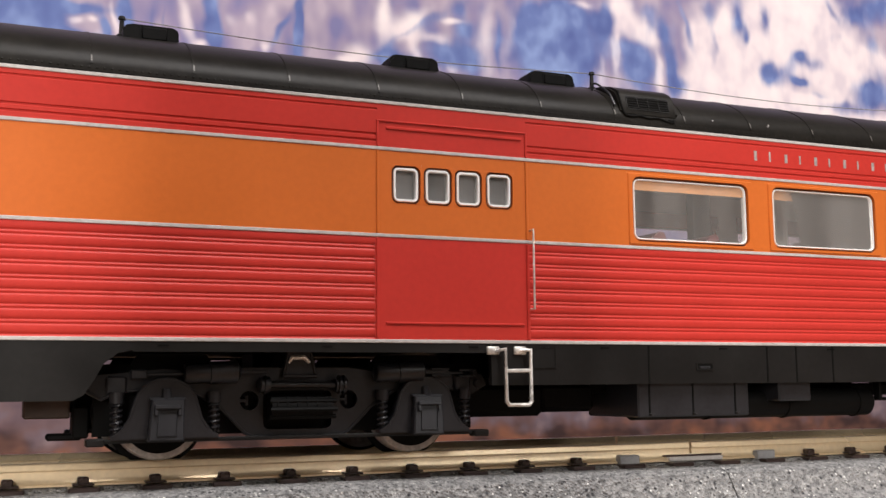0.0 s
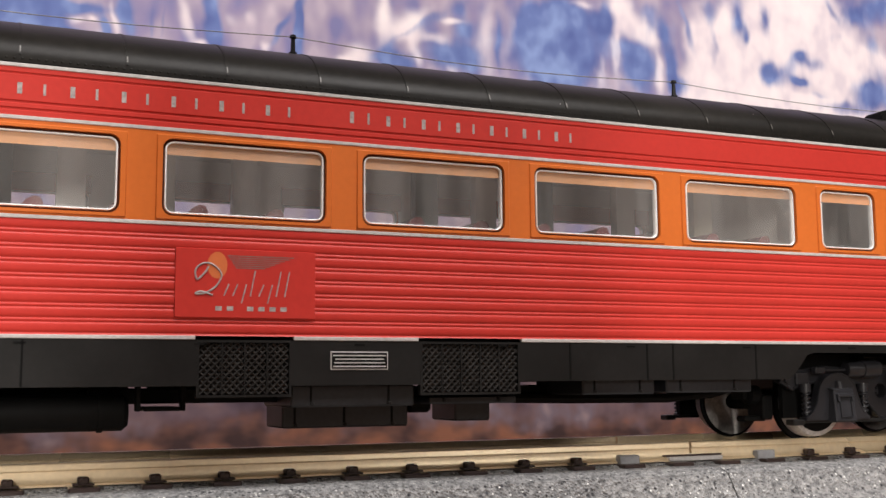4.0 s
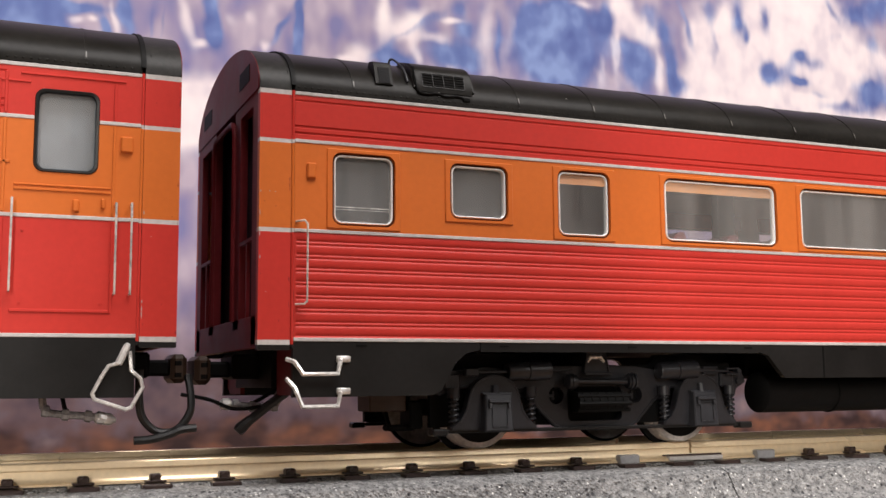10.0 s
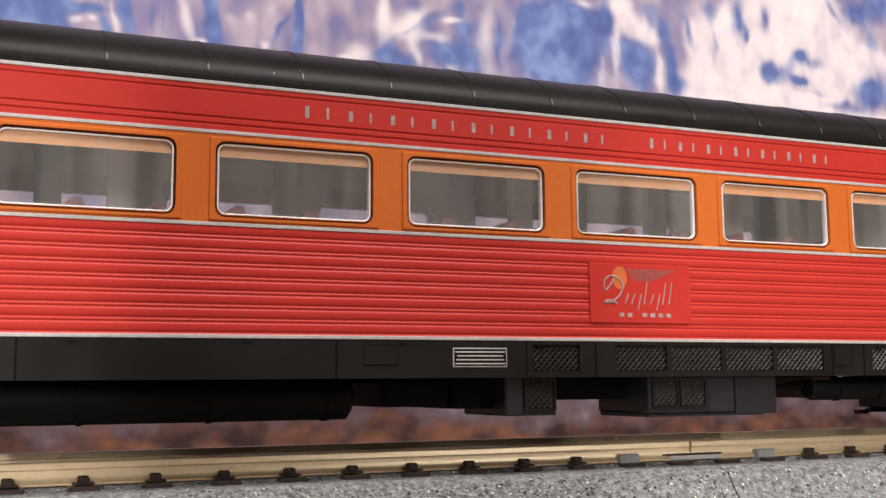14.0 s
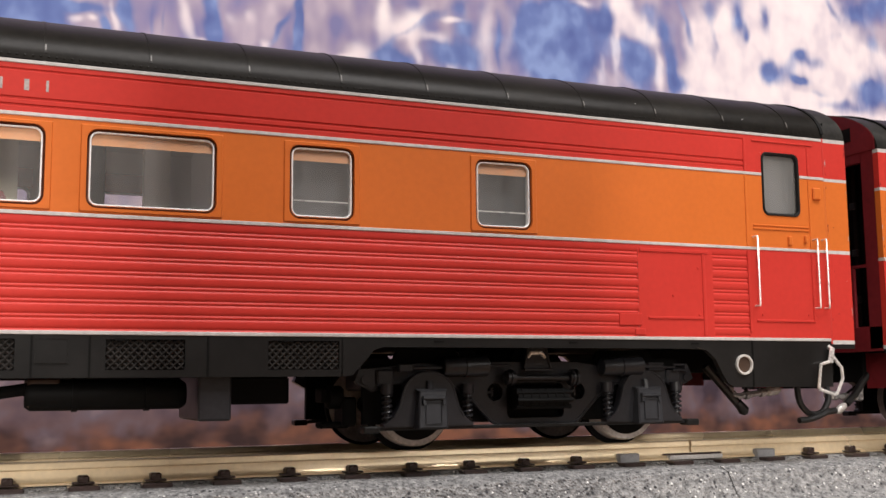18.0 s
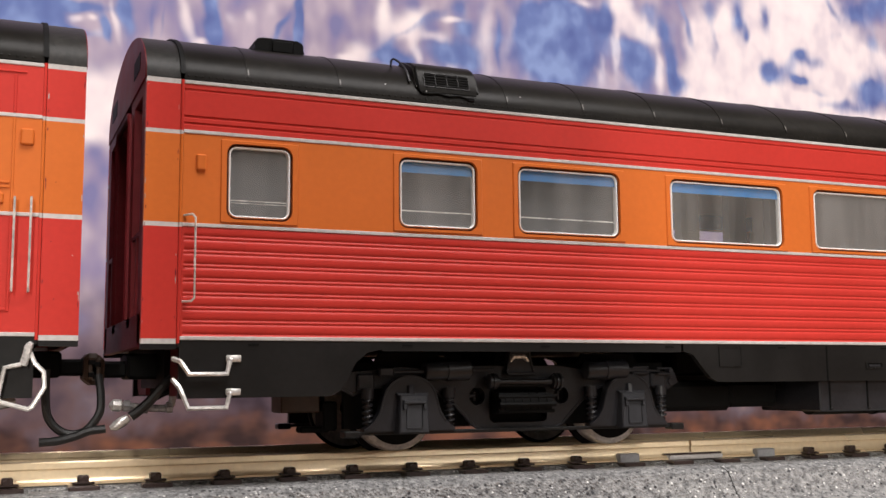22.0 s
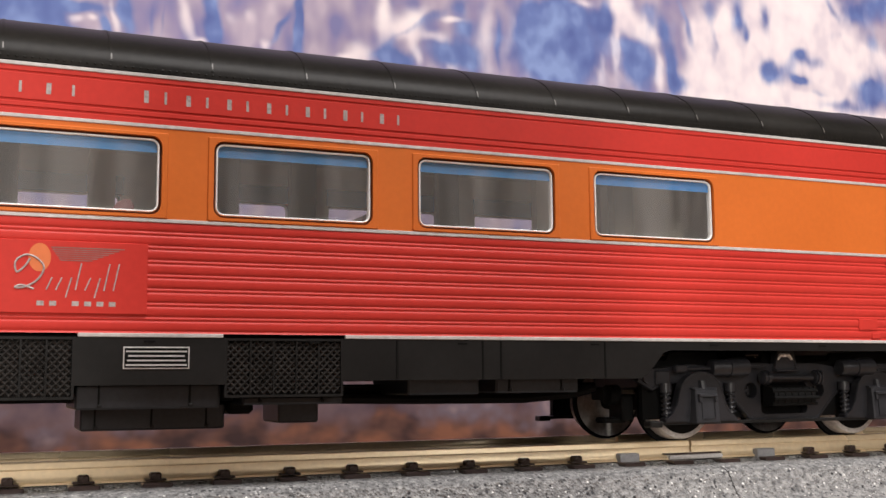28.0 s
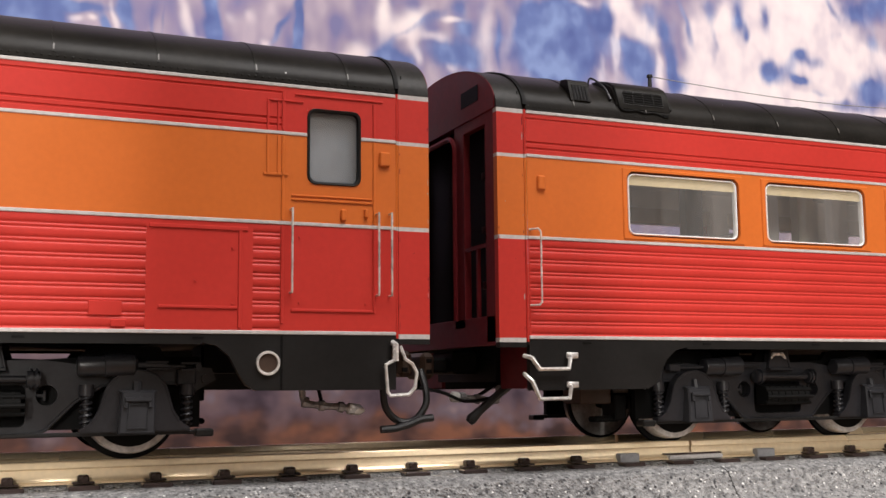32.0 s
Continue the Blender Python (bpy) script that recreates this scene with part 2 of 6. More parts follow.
    rock = ramp_of(grain.outputs[0], ((0.3, (0.2, 0.19, 0.37)), (0.43, (0.285, 0.24, 0.385)), (0.55, (0.36, 0.3, 0.41)), (0.68, (0.46, 0.38, 0.47))))
    shade = ramp_of(fine.outputs[0], ((0.3, (0.095, 0.13, 0.34)), (0.5, (0.135, 0.185, 0.42)), (0.7, (0.23, 0.31, 0.57))))
    white = ramp_of(fine.outputs[0], ((0.3, (0.7, 0.61, 0.67)), (0.48, (0.82, 0.72, 0.75)), (0.7, (0.88, 0.79, 0.8))))

    def soft(fac, lo, hi):
        k = nt.nodes.new("ShaderNodeMapRange")
        k.interpolation_type = "SMOOTHSTEP"
        k.inputs[1].default_value, k.inputs[2].default_value = lo, hi
        link(fac, k.inputs[0])
        return k.outputs[0]

    wisp = noise_of(170, 2.0, 0.5, (1.4, 1, 0.55), 5.0)
    rough_edge = math_node("MULTIPLY", math_node("SUBTRACT", grain.outputs[0], 0.5), 0.5)
    upper = mix(soft(math_node("ADD", snow, rough_edge), 0.15, 1.15), rock, white)
    upper = mix(soft(math_node("ADD", blue, math_node("MULTIPLY", math_node("SUBTRACT", wisp.outputs[0], 0.5), 0.8)), 0.05, 1.2), upper, shade)
    woods_n = noise_of(85, 2.5, 0.5, (1, 1, 1), 7.0)
    woods = ramp_of(woods_n.outputs[0], ((0.3, (0.05, 0.035, 0.05)), (0.42, (0.1, 0.07, 0.09)), (0.52, (0.15, 0.1, 0.11)), (0.6, (0.16, 0.125, 0.155)), (0.72, (0.3, 0.22, 0.23))))
    low = math_node("ADD", sep.outputs[2], math_node("MULTIPLY", math_node("SUBTRACT", woods_n.outputs[0], 0.5), 0.02))
    ember_n = noise_of(140, 2.0, 0.5, (0.7, 1, 1), 11.0)
    ember = ramp_of(ember_n.outputs[0], ((0.35, (0.045, 0.026, 0.026)), (0.5, (0.12, 0.06, 0.048)), (0.66, (0.23, 0.1, 0.062))))
    foot = mix(soft(low, 0.0023, 0.0095), ember, woods)
    link(mix(soft(low, 0.018, 0.048), foot, upper), b.inputs["Base Color"])
    return m


# ---------------------------------------------------------------- mesh helpers (all in mm)
CACHE = {}


def part(name, bm, material, parent=None, label="", at=None, smooth=40):
    """One mesh object from a bmesh in mm (or from a mesh made before), under its parent."""
    if isinstance(bm, bpy.types.Mesh):
        me = bm
    else:
        bmesh.ops.scale(bm, vec=(MM, MM, MM), verts=bm.verts)
        bmesh.ops.recalc_face_normals(bm, faces=bm.faces)
        me = bpy.data.meshes.new(name)
        bm.to_mesh(me)
        bm.free()
        me.materials.append(material)
        if smooth:
            me.shade_smooth()
            me.set_sharp_from_angle(angle=radians(smooth))
    ob = new(name, me)
    if parent is not None:
        ob.parent = parent
    if at is not None:
        ob.location = Vector(at) * MM
    if label:
        ob["label"] = label
    return ob


def box(bm, x0, x1, y0, y1, z0, z1, bev=0.0):
    if y1 < y0:
        y0, y1 = y1, y0
    v = [bm.verts.new((x, y, z)) for x in (x0, x1) for y in (y0, y1) for z in (z0, z1)]
    f = [bm.faces.new([v[i] for i in q]) for q in ((0, 1, 3, 2), (4, 6, 7, 5), (0, 4, 5, 1), (2, 3, 7, 6), (0, 2, 6, 4), (1, 5, 7, 3))]
    if bev:
        e = list({k for q in f for k in q.edges})
        bmesh.ops.bevel(bm, geom=e, offset=bev, segments=1, affect="EDGES")
    return bm


def block(x0, x1, y0, y1, z0, z1, bev=0.0):
    return box(bmesh.new(), x0, x1, y0, y1, z0, z1, bev)


def tube(bm, pts, r, n=8, ends=True):
    """A round bar along a line of points; r is one radius or one for each point."""
    pts = [Vector(p) for p in pts]
    rs = r if isinstance(r, (list, tuple)) else [r] * len(pts)
    rings, prev = [], None
    for i, p in enumerate(pts):
        t = ((pts[i] - pts[i - 1]).normalized() if i else Vector()) + ((pts[i + 1] - pts[i]).normalized() if i + 1 < len(pts) else Vector())
        t.normalize()
        u = prev if prev is not None else (Vector((0, 0, 1)) if abs(t.z) < 0.9 else Vector((1, 0, 0)))
        u = (u - t * u.dot(t)).normalized()
        prev = u
        w = t.cross(u)
        rings.append([bm.verts.new(p + (u * math.cos(a) + w * math.sin(a)) * rs[i]) for a in (2 * math.pi * k / n for k in range(n))])
    for a, b in zip(rings, rings[1:]):
        for k in range(n):
            bm.faces.new((a[k], a[(k + 1) % n], b[(k + 1) % n], b[k]))
    if ends:
        bm.faces.new(rings[0][::-1])
        bm.faces.new(rings[-1])
    return bm


def prism(bm, outline, y0, y1):
    """Plate with an outline in x, z between two depths."""
    a = [bm.verts.new((x, y0, z)) for x, z in outline]
    b = [bm.verts.new((x, y1, z)) for x, z in outline]
    bm.faces.new(a)
    bm.faces.new(b[::-1])
    for i in range(len(a)):
        j = (i + 1) % len(a)
        bm.faces.new((a[i], b[i], b[j], a[j]))
    return bm


def sweep_x(bm, profile, x0, x1, closed=False):
    """A profile of (y, z) drawn out along x."""
    a = [bm.verts.new((x0, y, z)) for y, z in profile]
    b = [bm.verts.new((x1, y, z)) for y, z in profile]
    n = len(profile)
    for i in range(n if closed else n - 1):
        j = (i + 1) % n
        bm.faces.new((a[i], a[j], b[j], b[i]))
    if closed:
        bm.faces.new(a[::-1])
        bm.faces.new(b)
    return bm


def rounded(x0, x1, z0, z1, r, n=4):
    pts = []
    for cx, cz, a0 in ((x1 - r, z1 - r, 0), (x0 + r, z1 - r, 90), (x0 + r, z0 + r, 180), (x1 - r, z0 + r, 270)):
        for k in range(n + 1):
            a = radians(a0 + 90 * k / n)
            pts.append((cx + r * math.cos(a), cz + r * math.sin(a)))
    return pts


def loops(bm, rows):
    """Bridges loops of equal length; each row is (outline in x, z; depth y)."""
    rings = [[bm.verts.new((x, y, z)) for x, z in o] for o, y in rows]
    for a, b in zip(rings, rings[1:]):
        for i in range(len(a)):
            j = (i + 1) % len(a)
            bm.faces.new((a[i], a[j], b[j], b[i]))
    return rings


def sheet(bm, x0, x1, z0, z1, y, holes=()):
    """Flat upright sheet with rectangular holes."""
    xs, zs = {x0, x1}, {z0, z1}
    hs = [h for h in holes if h[0] < x1 and h[1] > x0 and h[2] < z1 and h[3] > z0]
    for a, b, c, e in hs:
        xs |= {min(max(a, x0), x1), min(max(b, x0), x1)}
        zs |= {min(max(c, z0), z1), min(max(e, z0), z1)}
    xs, zs, vs = sorted(xs), sorted(zs), {}

    def v(i, j):
        if (i, j) not in vs:
            vs[i, j] = bm.verts.new((xs[i], y, zs[j]))
        return vs[i, j]
    for i in range(len(xs) - 1):
        for j in range(len(zs) - 1):
            mx, mz = (xs[i] + xs[i + 1]) / 2, (zs[j] + zs[j + 1]) / 2
            if not any(a < mx < b and c < mz < e for a, b, c, e in hs):
                bm.faces.new((v(i, j), v(i + 1, j), v(i + 1, j + 1), v(i, j + 1)))
    return bm


# ---------------------------------------------------------------- the room round the layout
def structure(name, x0, x1, y0, y1, z0, z1, mat, label, holes_y=()):
    bm = bmesh.new()
    if holes_y:
        for y in (y0, y1):
            sheet(bm, x0, x1, z0, z1, y, holes_y)
        for a, b, c, e in holes_y:
            loops(bm, [(((a, c), (b, c), (b, e), (a, e)), y0), (((a, c), (b, c), (b, e), (a, e)), y1)])
    else:
        box(bm, x0, x1, y0, y1, z0, z1)
    return tagged(part(name, bm, mat, smooth=0), label, name.split("_")[0], kind="structure")


structure("floor", -1600, 2600, -1700, 1300, -960, -900, DARKWOOD, "brown wooden floor of the room")
structure("ceiling", -1600, 2600, -1700, 1300, 1500, 1560, WHITEPAINT, "white painted ceiling of the room")
structure("wall_west", -1700, -1600, -1700, 1300, -900, 1500, WALLPAINT, "plain brown painted room wall")
structure("wall_east", 2600, 2700, -1700, 1300, -900, 1500, WALLPAINT, "plain brown painted room wall")
structure("wall_north", -1600, 2600, 1300, 1400, -900, 1500, WALLPAINT, "plain brown painted room wall")
structure("wall_south", -1600, 2600, -1700, -1600, -900, 1500, WALLPAINT, "brown room wall with two window openings",
          holes_y=((-570, -520, 110, 730), (690, 1160, 510, 1030)))
lamp = tagged(new("ceiling_lamp"), "long white ceiling lamp", "lamp")
part("housing", block(-310, 910, -1080, -360, 1366, 1499, 10), WHITEPAINT, lamp)
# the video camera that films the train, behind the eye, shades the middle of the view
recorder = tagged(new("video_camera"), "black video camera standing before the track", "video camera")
# Unseen blocks, sized for the shade and dark reflection they give.
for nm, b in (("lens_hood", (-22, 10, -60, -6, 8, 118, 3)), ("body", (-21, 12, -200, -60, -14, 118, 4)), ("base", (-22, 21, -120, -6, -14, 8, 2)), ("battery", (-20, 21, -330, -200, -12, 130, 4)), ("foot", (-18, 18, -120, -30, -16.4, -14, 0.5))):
    ob = part(nm, block(*b), BLACK_AND_SHADE, recorder)
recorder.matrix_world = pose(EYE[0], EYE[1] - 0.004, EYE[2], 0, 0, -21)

table = tagged(new("layout_table"), "brown wooden table carrying the model railway", "table")
part("tabletop", block(-1100, 1500, -200, 420, -30, 0, 2), DARKWOOD, table)
for x in (-1050, 1450):
    for y in (-160, 380):
        part("leg", block(x - 30, x + 30, y - 30, y + 30, -900, -30, 2), DARKWOOD, table)

# printed view behind the track: patches of blue shade and of snow as (x, z, width, height, lean in degrees, strength), in metres
BLUE_WEST = ((0.0026, 0.1083, 0.0051, 0.0057, 0, 1.7), (0.0117, 0.1069, 0.0050, 0.0057, 0, 1.5), (0.0182, 0.1110, 0.0080, 0.0017, 0, 1.4), (0.0164, 0.1035, 0.0066, 0.0012, 0, 1.3),
    (0.0255, 0.1060, 0.0015, 0.0032, -20, 1.5), (0.0303, 0.1100, 0.0018, 0.0066, -10, 1.5), (0.0365, 0.1086, 0.0008, 0.0060, 0, 0.7), (0.0514, 0.1120, 0.0022, 0.0076, -6, 1.7),
    (0.0534, 0.1064, 0.0018, 0.0021, 0, 1.4), (0.0752, 0.1118, 0.0013, 0.0094, 3, 1.8), (0.0704, 0.1120, 0.0012, 0.0062, 30, 1.1), (0.0393, 0.1104, 0.0006, 0.0060, 0, 0.49))
BLUE_MIDDLE = ((0.1010, 0.1073, 0.0054, 0.0032, 0, 1.6), (0.1063, 0.1055, 0.0024, 0.0023, 0, 0.7), (0.1202, 0.1098, 0.0081, 0.0047, 0, 1.5), (0.1269, 0.1089, 0.0025, 0.0042, 0, 0.7),
    (0.1154, 0.1204, 0.0024, 0.0067, 55, 0.9), (0.1241, 0.1175, 0.0036, 0.0024, 0, 1.1), (0.1230, 0.1241, 0.0021, 0.0037, 0, 0.8), (0.1072, 0.1157, 0.0012, 0.0082, 50, 0.45),
    (0.1351, 0.1149, 0.0009, 0.0085, 0, 0.75), (0.1541, 0.1149, 0.0138, 0.0115, 0, 2.4), (0.1573, 0.1271, 0.0101, 0.0035, 0, 1.2), (0.1439, 0.1237, 0.0026, 0.0052, 20, 0.9),
    (0.1706, 0.1256, 0.0034, 0.0061, 0, 1.2), (0.1827, 0.1127, 0.0062, 0.0072, 0, 1.7), (0.1799, 0.1189, 0.0029, 0.0025, 0, 0.9))
BLUE_EAST = ((0.1952, 0.1128, 0.0023, 0.0091, 0, 1.5), (0.1983, 0.1077, 0.0026, 0.0029, 0, 1), (0.1923, 0.1247, 0.0023, 0.0066, 0, 1), (0.1875, 0.1306, 0.0038, 0.0048, 0, 0.7),
    (0.2011, 0.1281, 0.0013, 0.0089, -18, 0.8), (0.2115, 0.1233, 0.0015, 0.0060, -5, 0.7), (0.2100, 0.1343, 0.0026, 0.0041, 0, 0.8), (0.2213, 0.1335, 0.0027, 0.0069, -6, 1.3),
    (0.2241, 0.1270, 0.0014, 0.0034, 0, 0.8), (0.2320, 0.1344, 0.0019, 0.0054, -10, 1), (0.2330, 0.1159, 0.0046, 0.0034, 20, 1.2), (0.2323, 0.1196, 0.0021, 0.0019, 0, 0.7),
    (0.2395, 0.1166, 0.0070, 0.0042, 0, 0.4), (0.2463, 0.1238, 0.0031, 0.0025, 0, 1.1), (0.2521, 0.1218, 0.0039, 0.0025, 0, 0.8), (0.2455, 0.1151, 0.0038, 0.0021, 0, 1.4))
BLUE_FAR_EAST = ((0.2421, 0.1203, 0.0024, 0.0050, 50, 0.5), (0.2699, 0.1400, 0.0055, 0.0048, 0, 1.1), (0.2816, 0.1448, 0.0091, 0.0061, 0, 1.2), (0.2773, 0.1315, 0.0031, 0.0044, -20, 0.7),
    (0.2606, 0.1408, 0.0017, 0.0060, -35, 0.7), (0.2756, 0.1154, 0.0051, 0.0096, 50, 1.1), (0.2792, 0.1128, 0.0076, 0.0044, 0, 0.9), (0.2627, 0.1073, 0.0110, 0.0020, 0, 0.7),
    (0.2537, 0.1107, 0.0043, 0.0012, 0, 0.5), (0.2619, 0.1319, 0.0044, 0.0016, 0, 0.3))
SNOW_WEST = ((0.0180, 0.1073, 0.0024, 0.0014, -15, 0.95), (0.0224, 0.1080, 0.0012, 0.0012, 0, 0.77), (0.0277, 0.1087, 0.0010, 0.0065, -15, 0.77), (0.0234, 0.1040, 0.0019, 0.0012, 0, 0.51),
    (0.0453, 0.1100, 0.0019, 0.0084, -18, 0.85), (0.0498, 0.1051, 0.0023, 0.0015, 0, 0.94), (0.0623, 0.1141, 0.0024, 0.0028, 0, 0.6), (0.0567, 0.1126, 0.0022, 0.0026, 0, 0.5),
    (0.0662, 0.1064, 0.0017, 0.0022, 0, 0.85), (0.0676, 0.1164, 0.0015, 0.0039, 0, 0.42), (0.0927, 0.1072, 0.0036, 0.0045, 15, 1), (0.0889, 0.1046, 0.0032, 0.0014, 0, 0.68),
    (0.0996, 0.1189, 0.0027, 0.0075, 5, 1), (0.1067, 0.1170, 0.0034, 0.0082, 45, 1.2), (0.1153, 0.1142, 0.0059, 0.0022, 0, 0.94), (0.1094, 0.1086, 0.0015, 0.0043, -12, 1))
SNOW_MIDDLE = ((0.1206, 0.1197, 0.0032, 0.0015, 0, 1.1), (0.1201, 0.1062, 0.0016, 0.0023, 0, 1.2), (0.1225, 0.1117, 0.0012, 0.0012, 0, 0.9), (0.1309, 0.1161, 0.0036, 0.0135, 0, 0.85),
    (0.1391, 0.1162, 0.0030, 0.0103, 15, 0.7), (0.1633, 0.1307, 0.0051, 0.0016, 0, 0.9), (0.1772, 0.1300, 0.0053, 0.0081, 0, 1.5), (0.1750, 0.1169, 0.0016, 0.0075, 0, 1.4),
    (0.1694, 0.1113, 0.0016, 0.0053, 0, 0.85), (0.1862, 0.1245, 0.0042, 0.0047, -30, 1.3), (0.1901, 0.1117, 0.0017, 0.0069, 0, 1.1), (0.2053, 0.1249, 0.0052, 0.0112, 0, 0.7),
    (0.2046, 0.1101, 0.0048, 0.0048, 0, 1), (0.2158, 0.1309, 0.0027, 0.0085, 0, 0.6))
SNOW_EAST = ((0.2180, 0.1180, 0.0134, 0.0150, 0, 1.8), (0.2427, 0.1313, 0.0190, 0.0129, 0, 2), (0.2637, 0.1220, 0.0148, 0.0119, 0, 1.8), (0.2412, 0.1063, 0.0328, 0.0038, 0, 1.4),
    (0.2504, 0.1401, 0.0121, 0.0079, 0, 1.4), (0.2253, 0.1076, 0.0158, 0.0056, 0, 1.3), (0.2775, 0.1245, 0.0102, 0.0050, 0, 1), (0.2697, 0.1031, 0.0149, 0.0039, 0, 1.2),
    (0.14, 0.088, 0.07, 0.009, 0, 2), (0.05, 0.085, 0.06, 0.009, 0, 2), (0.24, 0.092, 0.06, 0.009, 0, 2))
backdrop = tagged(part("backdrop", block(-1050, 1450, 150, 153, 0, 330), mountain_material(), smooth=0),
                  "printed backdrop of snowy blue and pink mountains", "backdrop", kind="structure")

# ---------------------------------------------------------------- track
JOINT = 83.3
TIE_PITCH = 7.06


def rail_profile(side):
    """Head, web and foot of a rail of the side -1 (near) or 1 (far), heights from the tabletop."""
    c = side * 8.75
    half = ((0.32, 0.0), (0.39, -0.03), (0.44, -0.1), (0.47, -0.2), (0.57, -0.66), (0.55, -0.74), (0.4, -0.82), (0.45, -1.2), (0.53, -1.55), (0.62, -1.78), (0.74, -1.96), (0.98, -2.1), (0.98, -2.3))
    return [(c + y, RT + z) for y, z in half] + [(c - y, RT + z) for y, z in reversed(half)]


def roadbed_profile():
    top, low = RT - 2.75, 0.0
    return ((-24.0, low), (-18.4, RT - 6.1), (-16.7, RT - 3.4), (-15.2, top - 0.1), (-12.5, top), (-10.7, top), (-10.2, top + 0.32), (-7.4, top + 0.32), (-7, top), (0, top), (9, top + 0.05), (15.6, top), (16.6, RT - 3.1), (18.4, RT - 6.1), (24.0, low))


def track_section(x0, x1, label):
    t = tagged(new("track_section"), label, "railway track", "track sections")
    part("roadbed", sweep_x(bmesh.new(), roadbed_profile(), x0 + 0.1, x1 - 0.1, True), BALLAST, t, "speckled grey ballast roadbed", smooth=30)
    for side in (-1, 1):
        part("rail", sweep_x(bmesh.new(), rail_profile(side), x0 + 0.18, x1 - 0.18, True), RAIL, t, "shiny brass-coloured rail", smooth=25)
    if "tie" not in CACHE:
        bm = bmesh.new()
        box(bm, -1.5, 1.5, -12.0, 12.0, -3.2, -2.3, 0.12)
        CACHE["tie"] = part("tie", bm, TIE, smooth=0).data
        bm = bmesh.new()
        box(bm, -0.55, 0.55, -0.75, 0.45, -2.2, -1.35, 0.15)
        box(bm, -1.05, 1.05, -0.95, 0.9, -2.2, -1.98, 0.05)
        CACHE["clip"] = part("rail_clip", bm, TIE, smooth=0).data
        for o in [o for o in scene.objects if o.name in ("tie", "rail_clip")]:
            bpy.data.objects.remove(o)
    k0 = math.ceil((x0 - 2.75 + 1.6) / TIE_PITCH)
    k = k0
    while 2.75 + k * TIE_PITCH < x1 - 1.6:
        x = 2.75 + k * TIE_PITCH
        tie = part("tie", CACHE["tie"], TIE, t, at=(x, 0, RT))
        if abs(x - JOINT) > 12:
            for y, s in ((-9.85, 1), (-7.65, -1), (7.65, 1), (9.85, -1)):
                c = part("rail_clip", CACHE["clip"], TIE, tie, at=(0, y, 0))
                c.rotation_euler = (0, 0, 0 if s > 0 else math.pi)
        k += 1
    return t


for k in range(-4, 6):
    track_section(JOINT + 246 * k, JOINT + 246 * (k + 1), "model track section, brass rails on speckled grey roadbed")
for side in (-1, 1):
    j = tagged(new("rail_joiner"), "silver metal rail joiner bridging two rail ends", "rail joiner", "rail joiners")
    c = side * 8.75
    prof = [(c - 1.05, RT - 2.3), (c - 1.05, RT - 1.95), (c - 0.58, RT - 1.8), (c - 0.5, RT - 1.45), (c - 0.25, RT - 1.45), (c - 0.25, RT - 1.6), (c - 0.9, RT - 1.82),
            (c - 0.9, RT - 2.12), (c + 0.9, RT - 2.12), (c + 0.9, RT - 1.82), (c + 0.25, RT - 1.6), (c + 0.25, RT - 1.45), (c + 0.5, RT - 1.45), (c + 0.58, RT - 1.8), (c + 1.05, RT - 1.95), (c + 1.05, RT - 2.3)]
    part("sleeve", sweep_x(bmesh.new(), prof, JOINT - 3.6, JOINT + 4.2, True), JOINER, j, smooth=0)
    lip = c + side * 0.55
    part("joiner_plate", block(JOINT - 3.7, JOINT + 4.3, min(lip, lip + side * 0.85), max(lip, lip + side * 0.85), RT - 2.25, RT - 1.72, 0.06), SILVER, j, "bright metal joiner plate", smooth=0)
    part("joiner_lip", block(JOINT - 4.3, JOINT + 4.4, min(lip, lip + side * 0.5), max(lip, lip + side * 0.5), RT - 1.7, RT - 1.5, 0.04), TIE, j, "dark edge over the joiner plate", smooth=0)
    for x in (JOINT - 9.7, JOINT + 11.0):
        part("joiner_holder", block(x - 1.4, x + 1.4, c - 1.7, c - 0.5 if side < 0 else c + 1.7, RT - 2.6, RT - 1.3, 0.15), GREYPLASTIC, j, "grey plastic holder")

# ---------------------------------------------------------------- passenger cars
Y = 17.6                     # half the width
Z_SKIRT, Z_LOW, Z_HIGH, Z_EAVE = 12.1, 23.38, 32.85, 37.95
FRONT, SEAM_F, SEAM_R, REAR = -13.5, -9.8, 250.8, 254.7


def roof_at(y, grow=0.0):
    return 38.25 + (7.6 + grow) * math.sqrt(max(0, 1 - (y / (Y + grow)) ** 2))


def roof_arc(grow=0.0, y0=-90, y1=90, n=28):
    return [((Y + grow) * math.sin(radians(y0 + (y1 - y0) * k / n)), 38.25 + (7.6 + grow) * math.cos(radians(y0 + (y1 - y0) * k / n))) for k in range(n + 1)]


def ribbed(z0, z1, pitch=1.4):
    """Fluted side: wide flat band, groove, narrow bead, groove; from the top down. Depths from the deepest point."""
    out, z = [(0.1, z1)], z1 + 0.02
    while z - pitch > z0 - 0.35:
        for dz, dy in ((0.04, 0.06), (0.12, 0.09), (0.28, 0.1), (0.5, 0.098), (0.7, 0.08), (0.81, 0.04), (0.88, -0.01), (0.95, -0.01), (1.02, 0.035), (1.09, 0.065), (1.16, 0.065), (1.24, 0.03), (1.3, -0.005), (1.36, 0.005)):
            if z0 + 0.05 < z - dz < z1:
                out.append((dy, z - dz))
        z -= pitch
    out.append((0.1, z0))
    return out


